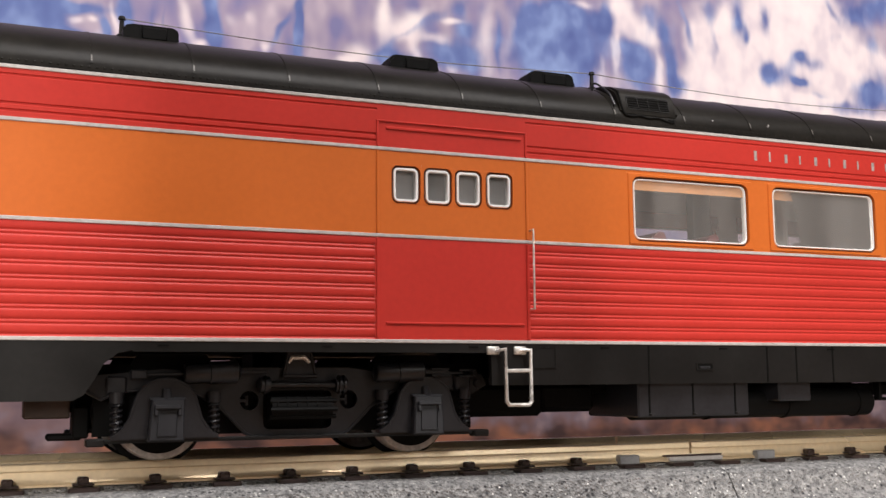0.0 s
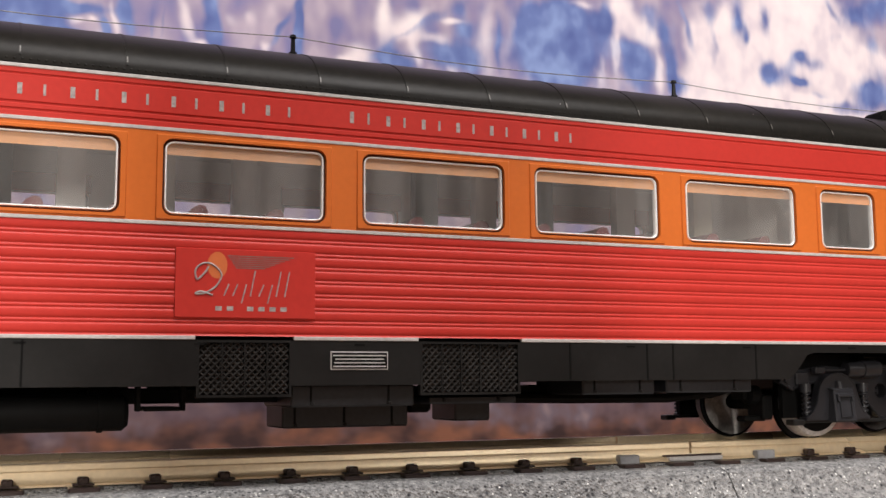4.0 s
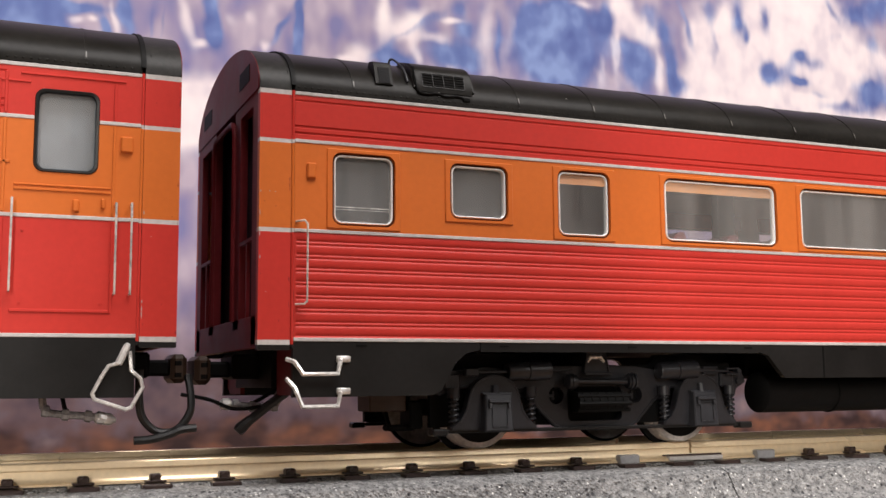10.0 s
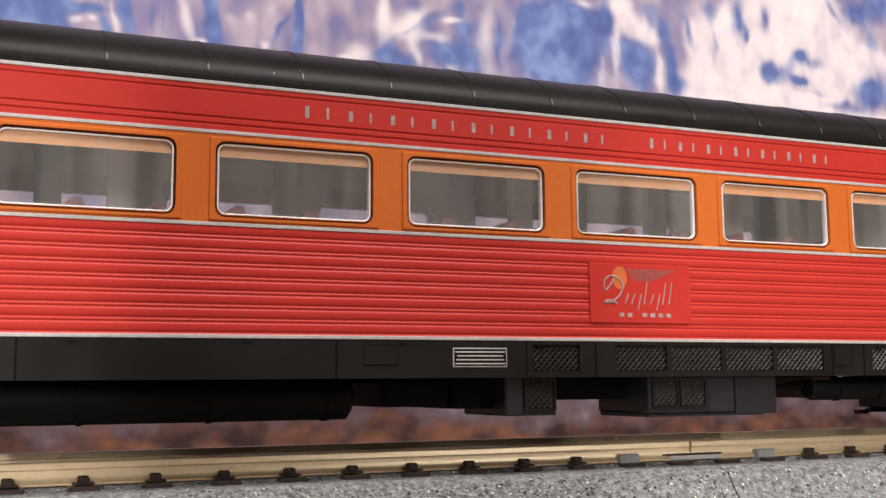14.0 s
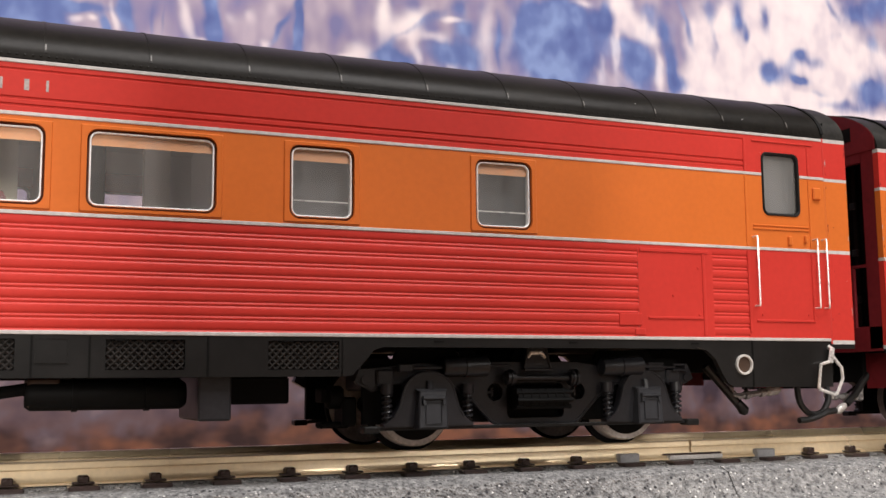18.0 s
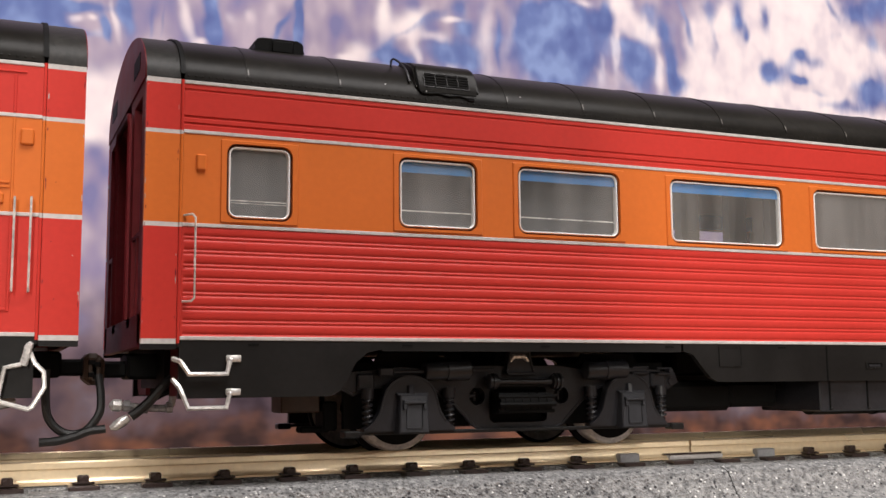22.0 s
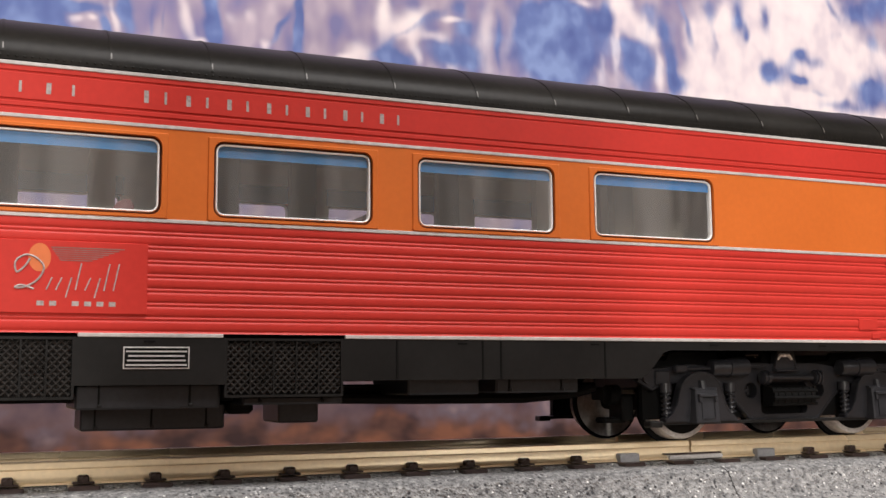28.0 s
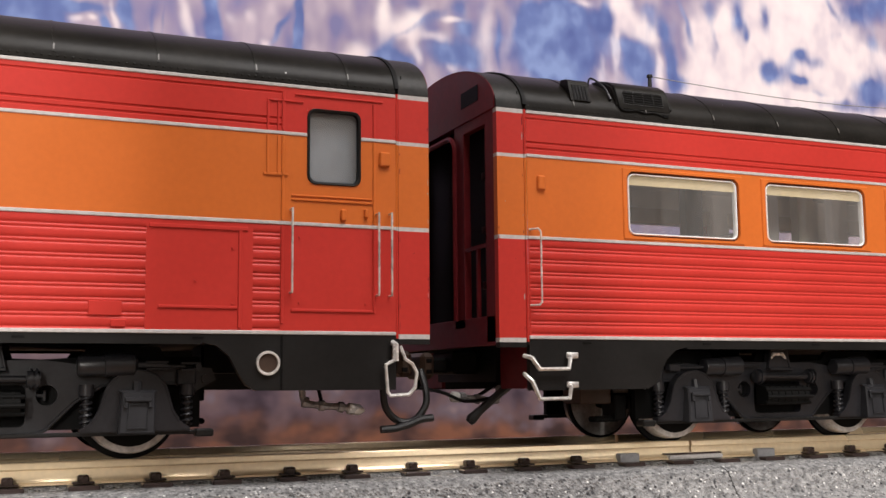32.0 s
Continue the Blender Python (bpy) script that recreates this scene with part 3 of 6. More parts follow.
def window(car, s, x0, x1, z0, z1, shade=None, kind="big", full=True):
    """A window with its surround, bright frame, pane and blind. s: -1 near side, 1 far side."""
    y = s * Y
    mx, mz = (0.35, 0.3) if kind == "small" else (0.85, 0.62)
    bm = bmesh.new()
    if kind == "door":
        loops(bm, [(rounded(x0 - 0.38, x1 + 0.38, z0 - 0.38, z1 + 0.38, 0.95), y), (rounded(x0 - 0.3, x1 + 0.3, z0 - 0.3, z1 + 0.3, 0.9), y + s * 0.13),
                   (rounded(x0 - 0.08, x1 + 0.08, z0 - 0.08, z1 + 0.08, 0.78), y + s * 0.08), (rounded(x0 - 0.02, x1 + 0.02, z0 - 0.02, z1 + 0.02, 0.75), y - s * 0.35)])
        fr = part("window", bm, BLACK, car, "door window with a thick dark rubber frame")
        for mat, zz, q in ((RED, z1 + 0.38, 1), (ORANGE, z0 - 0.38, -1)):
            bm = bmesh.new()
            for xx, p in ((x0 - 0.38, -1), (x1 + 0.38, 1)):
                c = bm.verts.new((xx, y + s * 0.02, zz))
                arc = [bm.verts.new((xx - p * 0.95 * (1 - math.cos(a)), y + s * 0.02, zz - q * 0.95 * (1 - math.sin(a)))) for a in [k * math.pi / 12 for k in range(7)]]
                for a, b in zip(arc, arc[1:]):
                    bm.faces.new((c, a, b))
            part("door_corner", bm, mat, fr, smooth=0)
    else:
        r, up = (0.62, 0.02) if kind == "small" else (0.85, 0.16)
        loops(bm, [(rounded(x0 - mx, x1 + mx, z0 - mz, z1 + mz, 0.05), y), (rounded(x0 - mx + 0.1, x1 + mx - 0.1, z0 - mz + 0.1, z1 + mz - 0.1, 0.12), y + s * up),
                   (rounded(x0 - 0.24, x1 + 0.24, z0 - 0.24, z1 + 0.24, r + 0.18), y + s * up), (rounded(x0 - 0.21, x1 + 0.21, z0 - 0.21, z1 + 0.21, r + 0.18), y - s * 0.35)])
        fr = part("window", bm, ORANGE, car)
        bm = bmesh.new()
        w = 0.3 if kind == "small" else 0.19
        # Brown ring paints the shade in the recess round the frame.
        gs = bmesh.new()
        loops(gs, [(rounded(x0 - 0.3, x1 + 0.3, z0 - 0.3, z1 + 0.3, r + 0.2), y - s * 0.28), (rounded(x0 - 0.02, x1 + 0.02, z0 - 0.02, z1 + 0.02, r), y - s * 0.14), (rounded(x0 - 0.02, x1 + 0.02, z0 - 0.02, z1 + 0.02, r), y - s * 0.7)])
        part("gasket", gs, RECESS_SHADE, fr, "thin dark brown ring, shade painted round the frame")
        loops(bm, [(rounded(x0, x1, z0, z1, r), y - s * 0.75), (rounded(x0, x1, z0, z1, r), y - s * 0.12), (rounded(x0 + 0.06, x1 - 0.06, z0 + 0.06, z1 - 0.06, r - 0.06), y - s * 0.04),
                   (rounded(x0 + w - 0.05, x1 - w + 0.05, z0 + w - 0.05, z1 - w + 0.05, r - w + 0.05), y - s * 0.04), (rounded(x0 + w, x1 - w, z0 + w, z1 - w, r - w), y - s * 0.12),
                   (rounded(x0 + w, x1 - w, z0 + w, z1 - w, r - w), y - s * 0.75)])
        part("window_frame", bm, CHROME, fr, "bright silver window frame")
    pane = bmesh.new()
    rg = [pane.verts.new((px, y - s * 0.3, pz)) for px, pz in rounded(x0 + 0.05, x1 - 0.05, z0 + 0.05, z1 - 0.05, 0.7)]
    pane.faces.new(rg)
    g = part("pane", pane, GLASS, fr, smooth=0)
    g.visible_shadow = False
    if shade in (FROST, DOORGLASS):
        part("frosted_backing", block(x0 - 0.3, x1 + 0.3, y - s * 1.3, y - s * 1.0, z0 - 0.2, z1 + 0.2), shade, fr, "grey frosted backing")
        if kind == "bars" and s < 0:
            bm = bmesh.new()
            zb = z0 + 1.75
            box(bm, x0 + 0.3, x1 - 0.3, y + 0.34, y + 0.42, zb, zb + 0.1)
            box(bm, x0 + 0.3, x1 - 0.3, y + 0.34, y + 0.42, zb - 0.24, zb - 0.18)
            part("sash_bar", bm, WIRE, fr, "thin silver sash bar")
    elif shade is not None:
        part("blind", block(x0 - 0.4, x1 + 0.4, y - s * 0.45, y - s * 0.36, z1 - 1.35, z1 - 0.1) if s < 0 else block(x0 - 0.4, x1 + 0.4, y - 1.95, y - 1.65, z1 - 0.1, z1 + 2.2), shade if s < 0 or shade is not PEACH else REDBLIND, fr, "drawn strip of window blind")
        if kind == "bars" and s < 0:
            bm = bmesh.new()
            box(bm, x0 + 0.3, x1 - 0.3, y + 0.34, y + 0.42, z0 + 1.7, z0 + 1.83)
            part("sash_bar", bm, WIRE, fr, "thin silver sash bar")
            part("inner_backing", block(x0 - 0.3, x1 + 0.3, y + 1.6, y + 1.8, z0 - 0.3, z1 + 0.3), FROST, fr, "dark grey inner backing")
    return fr


def car_side(car, s, spec):
    """One side of a car: painted bands, stripes, corrugation, skirt and windows."""
    y = s * Y
    wins = spec["windows"]
    holes = []
    for x0, x1, z0, z1, kind, shade in wins:
        mx, mz = (0.35, 0.3) if kind == "small" else (0.38, 0.38) if kind == "door" else (0.85, 0.62)
        holes.append((x0 - mx, x1 + mx, z0 - mz, z1 + mz))
    flat = spec["flats"]          # stretches of the side with no corrugation
    hw = 0.185
    part("window_band", sheet(bmesh.new(), SEAM_F, SEAM_R, Z_LOW + hw, Z_HIGH - hw, y, holes), ORANGE, car, "smooth orange band round the windows", smooth=0)
    for z, nm in ((Z_LOW, "stripe"), (Z_HIGH, "stripe"), (Z_EAVE, "stripe"), (Z_SKIRT, "stripe")):
        bm = bmesh.new()
        xs = [SEAM_F] + [q for h in holes if h[2] < z < h[3] for q in (h[0], h[1])] + [SEAM_R]
        gaps = spec["grille_spans"] if z == Z_SKIRT else ()
        for a, b in zip(xs[::2], xs[1::2]):
            for x0, x1 in minus(a, b, gaps):
                box(bm, x0, x1, y - s * 0.3, y + s * 0.09, z - hw, z + hw, 0.05)
        part(nm, bm, SILVER, car, "thin silver painted stripe", smooth=0)
    rest = minus(SEAM_F, SEAM_R, flat)
    prof = ribbed(Z_SKIRT + hw, Z_LOW - hw)
    for a, b in rest:
        bm = bmesh.new()
        sweep_x(bm, [(y + s * (d - 0.1), z) for d, z in prof], a + 0.25, b - 0.25)
        for q in (a, b):
            x0, x1 = (q, q + 0.25) if q == a else (q - 0.25, q)
            sheet(bm, x0, x1, Z_SKIRT + hw, Z_LOW - hw, y)
        part("corrugated_panel", bm, RED, car, "red corrugated lower side", smooth=50)
    for a, b in flat:
        part("flat_panel", sheet(bmesh.new(), a, b, Z_SKIRT + hw, Z_LOW - hw, y), RED, car, "smooth red side panel", smooth=0)
    up = [(0.0, Z_EAVE - hw), (0.0, 37.3), (-0.1, 37.2), (-0.1, 37.08), (0.0, 37.0), (0.0, 34.55), (-0.12, 34.45), (-0.12, 34.3), (0.0, 34.2), (0.0, 33.85), (-0.12, 33.76), (-0.12, 33.62), (0.0, 33.52), (0.0, Z_HIGH + hw)]
    plain = [f for f in flat if f[1] - f[0] > 11]
    bm = bmesh.new()
    for a, b in minus(SEAM_F, SEAM_R, [(p[0], p[1]) for p in plain]):
        sweep_x(bm, [(y + s * d, z) for d, z in up], a, b)
    for a, b in plain:
        sheet(bm, a, b, Z_HIGH + hw, Z_EAVE - hw, y, holes)
    part("letter_board", bm, RED, car, "red band under the roof", smooth=20)
    for x0, x1, z0, z1, kind, shade in wins:
        window(car, s, x0, x1, z0, z1, shade, kind)
    # skirt in segments, cut away over the trucks
    for seg in spec["skirts"]:
        if seg[0] == "end":
            _, xa, xb, cut, front = seg
            lo = 6.2
            pts = [(xa, Z_SKIRT - hw), (xb, Z_SKIRT - hw)] if front else [(xb, Z_SKIRT - hw), (xa, Z_SKIRT - hw)]
            q = 1 if front else -1
            e = xb if front else xa
            arc = [(e, 11.1), (e - q * 1.6, 10.75), (e - q * 2.9, 9.7), (e - q * 3.8, 8.0), (e - q * 4.6, 6.8), (e - q * 5.6, 6.25)]
            pts += arc + [((xa if front else xb), lo)]
            if not front:
                pts = pts[::-1]
            part("skirt", prism(bmesh.new(), pts, y - s * 0.8, y - s * 0.02), BLACK, car, smooth=0)
        elif seg[0] == "mid":
            _, xa, xb, lo, ca, cb = seg
            pts = [(xa, Z_SKIRT - hw), (xb, Z_SKIRT - hw)]
            pts += [(xb, 11.0), (xb - 1.4, 10.6), (xb - 2.6, 9.2), (xb - 3.8, 7.95), (xb - 4.6, lo)] if cb else [(xb, lo)]
            pts += [(xa + 5, lo), (xa + 3.8, 7.9), (xa + 2.6, 9.2), (xa + 1.4, 10.6), (xa, 11.0)] if ca else [(xa, lo)]
            part("skirt", prism(bmesh.new(), pts, y - s * 0.8, y - s * 0.02), BLACK, car, smooth=0)
    for xa, xb, lo in spec["holed_skirts"]:
        bm = sheet(bmesh.new(), xa, xb, lo, Z_SKIRT - hw, y - s * 0.02, [(g[0] + 0.02, g[1] - 0.02, g[2] + 0.02, g[3] - 0.02) for g in spec["grilles"]])
        sheet(bm, xa, xb, lo, Z_SKIRT - hw, y - s * 0.9)
        box(bm, xa, xb, y - s * 0.85, y - s * 0.06, lo - 0.02, lo + 0.3)
        part("skirt", bm, BLACK, car, smooth=0)
    for a, b, c in spec["skirt_top"]:
        part("skirt_rail", block(a, b, y - s * 0.8, y - s * 0.03, c, Z_SKIRT - hw), BLACK, car, smooth=0)
    for x, lo in spec["skirt_seams"]:
        part("skirt_joint", block(x - 0.1, x + 0.1, y - s * 0.1, y + s * 0.05, lo, Z_SKIRT - hw - 0.02), BLACK_AND_SHADE, car, smooth=0)
    x = -3.0
    while x < 240:
        part("skirt_latch", block(x, x + 1.1, y - s * 0.1, y + s * 0.05, 11.4, 11.6), BLACK_AND_SHADE, car, smooth=0)
        x += 16.6
    for x0, x1, z0, z1 in spec["hatches"]:
        bm = bmesh.new()
        loops(bm, [(rounded(x0, x1, z0, z1, 0.08, 1), y), (rounded(x0, x1, z0, z1, 0.08, 1), y + s * 0.1), (rounded(x0 + 0.18, x1 - 0.18, z0 + 0.18, z1 - 0.18, 0.05, 1), y + s * 0.1),
                   (rounded(x0 + 0.18, x1 - 0.18, z0 + 0.18, z1 - 0.18, 0.05, 1), y + s * 0.02)])
        h = part("skirt_hatch", bm, BLACK, car, smooth=0)
        # A slot's recess gets its shade from a near-black plate.
        slot = z1 - z0 < 1.5
        fl = bmesh.new()
        fl.faces.new([fl.verts.new((px, y + s * 0.03, pz)) for px, pz in rounded(x0 + 0.18, x1 - 0.18, z0 + 0.18, z1 - 0.18, 0.05, 1)])
        part("hatch_plate", fl, BLACK_AND_SHADE if slot else BLACK, h, smooth=0)
        if slot:
            part("hatch_grip", block(x0 + 0.5, x1 - 0.5, y - 0.14 if s < 0 else y, y if s < 0 else y + 0.14, z0 + 0.18, z0 + 0.5, 0.08), TRUCK, h, smooth=0)
    for a in spec["grilles"] + (spec["low_grilles"] if s < 0 else []):
        grille(car, s, *a)
    # shrouds at both ends, a little apart from the body
    for x0, x1 in ((FRONT, SEAM_F - 0.35), (SEAM_R + 0.35, REAR)):
        for z0, z1, m in ((Z_SKIRT - 1.1, Z_SKIRT - 0.55, BLACK), (Z_SKIRT - 0.55, Z_SKIRT - 0.05, SILVER), (Z_SKIRT - 0.05, Z_LOW - 0.25, RED), (Z_LOW - 0.25, Z_LOW + 0.2, SILVER), (Z_LOW + 0.2, Z_HIGH - 0.3, ORANGE),
                          (Z_HIGH - 0.3, Z_HIGH + 0.1, SILVER), (Z_HIGH + 0.1, Z_EAVE - 0.25, RED), (Z_EAVE - 0.25, Z_EAVE + 0.25, SILVER)):
            part("shroud_panel", block(x0, x1, s * (Y - 1.0), s * (Y - 0.06), z0, z1), m, car, smooth=0)


def minus(a, b, gaps):
    out, x = [], a
    for g0, g1 in sorted(gaps):
        if g1 <= a or g0 >= b:
            continue
        if g0 > x:
            out.append((x, g0))
        x = max(x, g1)
    if x < b:
        out.append((x, b))
    return out


def grille(car, s, x0, x1, z0, z1, cols, back=0.0):
    """Panel of raised diamond lattice over a dark backing, in columns; back: how far it sits behind the side."""
    y = s * (Y - 0.02 - back)
    bm = bmesh.new()
    loops(bm, [(rounded(x0, x1, z0, z1, 0.05, 1), y - s * 0.8), (rounded(x0, x1, z0, z1, 0.05, 1), y + s * 0.02), (rounded(x0 + 0.25, x1 - 0.25, z0 + 0.25, z1 - 0.25, 0.05, 1), y + s * 0.02),
               (rounded(x0 + 0.25, x1 - 0.25, z0 + 0.25, z1 - 0.25, 0.05, 1), y - s * 0.35)])
    fr = part("grille", bm, BLACK, car, "black diamond-mesh grille panel", smooth=0)
    part("mesh_backing", sheet(bmesh.new(), x0 + 0.2, x1 - 0.2, z0 + 0.2, z1 - 0.2, y - s * 0.34), BLACK_AND_SHADE, fr, smooth=0)
    w = (x1 - x0 - 0.5) / cols
    for c in range(1, cols):
        part("grille_rib", block(x0 + 0.25 + c * w - 0.08, x0 + 0.25 + c * w + 0.08, y - s * 0.34, y - s * 0.03, z0 + 0.25, z1 - 0.25), BLACK, fr, smooth=0)
    verts, faces = [], []
    p, hb = 0.74, 0.12
    X0, X1, Z0, Z1 = x0 + 0.3, x1 - 0.3, z0 + 0.3, z1 - 0.3
    for d in (1, -1):
        k = 0
        n = int((X1 - X0 + Z1 - Z0) / p)
        for i in range(n + 1):
            a = i * p
            # a strip rising to the right (d = 1) or to the left, clipped to the panel
            xs = X0 - (Z1 - Z0) + a if d > 0 else X0 + a
            t0, t1 = (max(0, X0 - xs), min(Z1 - Z0, X1 - xs)) if d > 0 else (max(0, xs - X1), min(Z1 - Z0, xs - X0))
            if t1 - t0 < 0.2:
                continue
            q = [(xs + d * t, Z0 + t) for t in (t0, t1)]
            k = len(verts)
            yo, yi = y - s * (0.07 if d > 0 else 0.1), y - s * 0.3
            for x, z in q:
                verts += [(x - hb, yi, z + d * hb), (x, yo, z), (x + hb, yi, z - d * hb)]
            faces += [(k, k + 1, k + 4, k + 3), (k + 1, k + 2, k + 5, k + 4)]
    me = bpy.data.meshes.new("mesh_lattice")
    me.from_pydata([(a * MM, b * MM, c * MM) for a, b, c in verts], [], faces)
    me.materials.append(MESHGREY)
    tagged(part("mesh_lattice", me, MESHGREY, fr), kind="stuff")


def end_frame(car, x, d):
    """Maroon end frame with a doorway and tall side openings; d: outward direction along x."""
    xa, xb = (x, x + 0.9) if d < 0 else (x - 0.9, x)
    bm = bmesh.new()
    top = [(yy, zz) for yy, zz in roof_arc(-0.16, -78, 78, 26)]
    pts = top + [(top[-1][0], 38.25), (top[0][0], 38.25)]
    sweep_x(bm, pts, xa - (0.1 if d < 0 else 0), xb + (0.1 if d > 0 else 0), True)
    for y0, y1, z0, z1 in ((-17.3, -14.3, 11.6, 38.4), (14.3, 17.3, 11.6, 38.4), (-8.3, -5.5, 13.5, 38.5), (5.5, 8.3, 13.5, 38.5), (-14.5, -8.2, 36.9, 38.4), (8.2, 14.5, 36.9, 38.4), (-17.3, 17.3, 11.3, 14.6)):
        box(bm, xa + 0.02, xb - 0.02, y0, y1, z0, z1, 0.05)
    fr = part("end_frame", bm, MAROON, car, "maroon end frame with open doorway", smooth=20)
    bm = bmesh.new()
    for y0 in (-11.3, 11.3):
        box(bm, x - 0.25 * d - 0.2, x - 0.25 * d + 0.2, y0 - 3.2, y0 + 3.2, 22.6, 23.0)
        box(bm, x - 0.25 * d - 0.2, x - 0.25 * d + 0.2, y0 - 0.6, y0 - 0.2, 14.5, 22.7)
    part("gate_bar", bm, MAROON, fr, "thin maroon gate bars")
    # Proud near-black blocks stand in for the shade in open slots.
    bm = bmesh.new()
    for sy in (-1, 1):
        box(bm, x + 0.12 * d - 0.03, x + 0.12 * d + 0.03, sy * 8.0, sy * 12.9, 40.1, 42.0)
    part("vent_slot", bm, BLACK_AND_SHADE, fr, "near-black block standing in for an open slot")
    bm = bmesh.new()
    arch = [(3.9 + 2.0 * math.cos(radians(a)), 35.2 + 2.0 * math.sin(radians(a))) for a in range(0, 91, 15)]
    arch += [(-yy, zz) for yy, zz in reversed(arch)]
    tube(bm, [(x + 0.1 * d, 5.9, 14.5)] + [(x + 0.1 * d, yy, zz) for yy, zz in arch] + [(x + 0.1 * d, -5.9, 14.5)], 0.32, 6)
    part("door_bead", bm, MAROON, fr, "rounded maroon bead round the doorway")
    # Near-black sheet closes the doorway in place of the shade inside.
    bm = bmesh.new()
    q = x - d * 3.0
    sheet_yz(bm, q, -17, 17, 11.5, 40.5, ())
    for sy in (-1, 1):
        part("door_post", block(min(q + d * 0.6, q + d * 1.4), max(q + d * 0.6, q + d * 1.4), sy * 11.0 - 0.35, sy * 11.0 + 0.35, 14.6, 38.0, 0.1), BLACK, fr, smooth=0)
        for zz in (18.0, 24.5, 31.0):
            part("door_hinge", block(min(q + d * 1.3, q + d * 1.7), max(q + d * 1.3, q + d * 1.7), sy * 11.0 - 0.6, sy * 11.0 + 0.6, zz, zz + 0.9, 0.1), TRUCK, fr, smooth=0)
    part("end_wall", bm, BLACK_AND_SHADE, fr, "near-black sheet closing the doorway, shade in its colour", smooth=0)


def sheet_yz(bm, x, y0, y1, z0, z1, holes):
    tmp = bmesh.new()
    sheet(tmp, y0, y1, z0, z1, 0.0, holes)
    m = {v: bm.verts.new((x, v.co.x, v.co.z)) for v in tmp.verts}
    for f in tmp.faces:
        bm.faces.new([m[v] for v in f.verts])
    tmp.free()
    return bm


def car_roof(car, spec):
    bm = bmesh.new()
    sweep_x(bm, roof_arc(0, -90, 90, 36), SEAM_F, SEAM_R)
    roof = part("roof", bm, ROOF, car, "matt black rounded roof", smooth=60)
    x = SEAM_F + 6.5
    bm = bmesh.new()
    sweep_x(bm, roof_arc(0.07, -84, 84, 30) + roof_arc(-0.1, 84, -84, 30), -0.13, 0.13, True)
    strap = part("roof_seam", bm, ROOF, roof, at=(x, 0, 0), smooth=60)
    while x + 9.95 < SEAM_R - 4:
        x += 9.95
        part("roof_seam", strap.data, ROOF, roof, at=(x, 0, 0))
    # Pale tips paint the glint at the lower ends of the seams.
    tip = None
    x = SEAM_F + 6.5
    while x < SEAM_R - 4:
        if tip is None:
            tip = part("seam_tip", sweep_x(bmesh.new(), roof_arc(0.1, -82, -77, 4) + roof_arc(0.0, -77, -82, 4), -0.06, 0.06, True), PRINT_AND_GLINT, roof, "pale tip of a roof seam, a painted glint", at=(x, 0, 0), smooth=60)
        else:
            part("seam_tip", tip.data, PRINT_AND_GLINT, roof, at=(x, 0, 0))
        x += 9.95
    verts, faces = [], []
    for s in (-1, 1):
        n = int((SEAM_R - SEAM_F) / 0.72)
        for i in range(n):
            x = SEAM_F + 0.4 + i * 0.72
            yy, zz = s * (Y - 0.02), 38.62
            k = len(verts)
            verts += [(x - 0.13, yy, zz - 0.11), (x + 0.13, yy, zz - 0.11), (x + 0.13, yy, zz + 0.11), (x - 0.13, yy, zz + 0.11), (x, yy + s * 0.05, zz)]
            faces += [(k, k + 1, k + 4), (k + 1, k + 2, k + 4), (k + 2, k + 3, k + 4), (k + 3, k, k + 4)]
    me = bpy.data.meshes.new("rivet_strip")
    me.from_pydata([(a * MM, b * MM, c * MM) for a, b, c in verts], [], faces)
    me.materials.append(ROOF)
    tagged(part("rivet_strip", me, ROOF, roof), kind="stuff")
    for x0, x1 in ((FRONT, SEAM_F - 0.35), (SEAM_R + 0.35, REAR)):
        part("roof_end", sweep_x(bmesh.new(), roof_arc(-0.1, -90, 90, 30) + roof_arc(-1.0, 90, -90, 30), x0, x1, True), ROOFWORN, roof, smooth=60)
    for x0, x1 in ((SEAM_F - 0.4, SEAM_F + 0.1), (SEAM_R - 0.1, SEAM_R + 0.4)):
        part("roof_gasket", sweep_x(bmesh.new(), roof_arc(0.14, -86, 86, 30) + roof_arc(-0.6, 86, -86, 30), x0, x1, True), BLACK_AND_SHADE, roof, smooth=60)
        for s in (-1, 1):
            # Near-black strip behind the bead puts shade into the seam's grooves.
            part("seam_gasket", block(x0, x1, s * (Y - 1.0), s * (Y - 0.35), 11.4, 38.3), BLACK_AND_SHADE, car, smooth=0)
            xm = (x0 + x1) / 2
            for z0, z1, m in ((11.2, Z_SKIRT - 0.5, BLACK), (Z_SKIRT - 0.5, Z_LOW - 0.25, RED), (Z_LOW - 0.25, Z_LOW + 0.2, SILVER), (Z_LOW + 0.2, Z_HIGH - 0.3, ORANGE), (Z_HIGH - 0.3, Z_HIGH + 0.1, SILVER), (Z_HIGH + 0.1, 38.2, RED)):
                part("seam_bead", tube(bmesh.new(), ((xm, s * (Y - 0.12), z0), (xm, s * (Y - 0.12), z1)), 0.17, 8, False), m, car)
    for x0, x1 in spec["vents"]:
        zt = roof_at(-9.0)
        bm = bmesh.new()
        prism(bm, [(x0, zt - 0.9), (x0, zt + 0.55), (x0 + 0.35, zt + 0.95), (x0 + 0.9, zt + 1.1), (x1 - 0.7, zt + 1.1), (x1 - 0.15, zt + 0.85), (x1, zt + 0.5), (x1, zt - 0.9)], -10.7, -7.0)
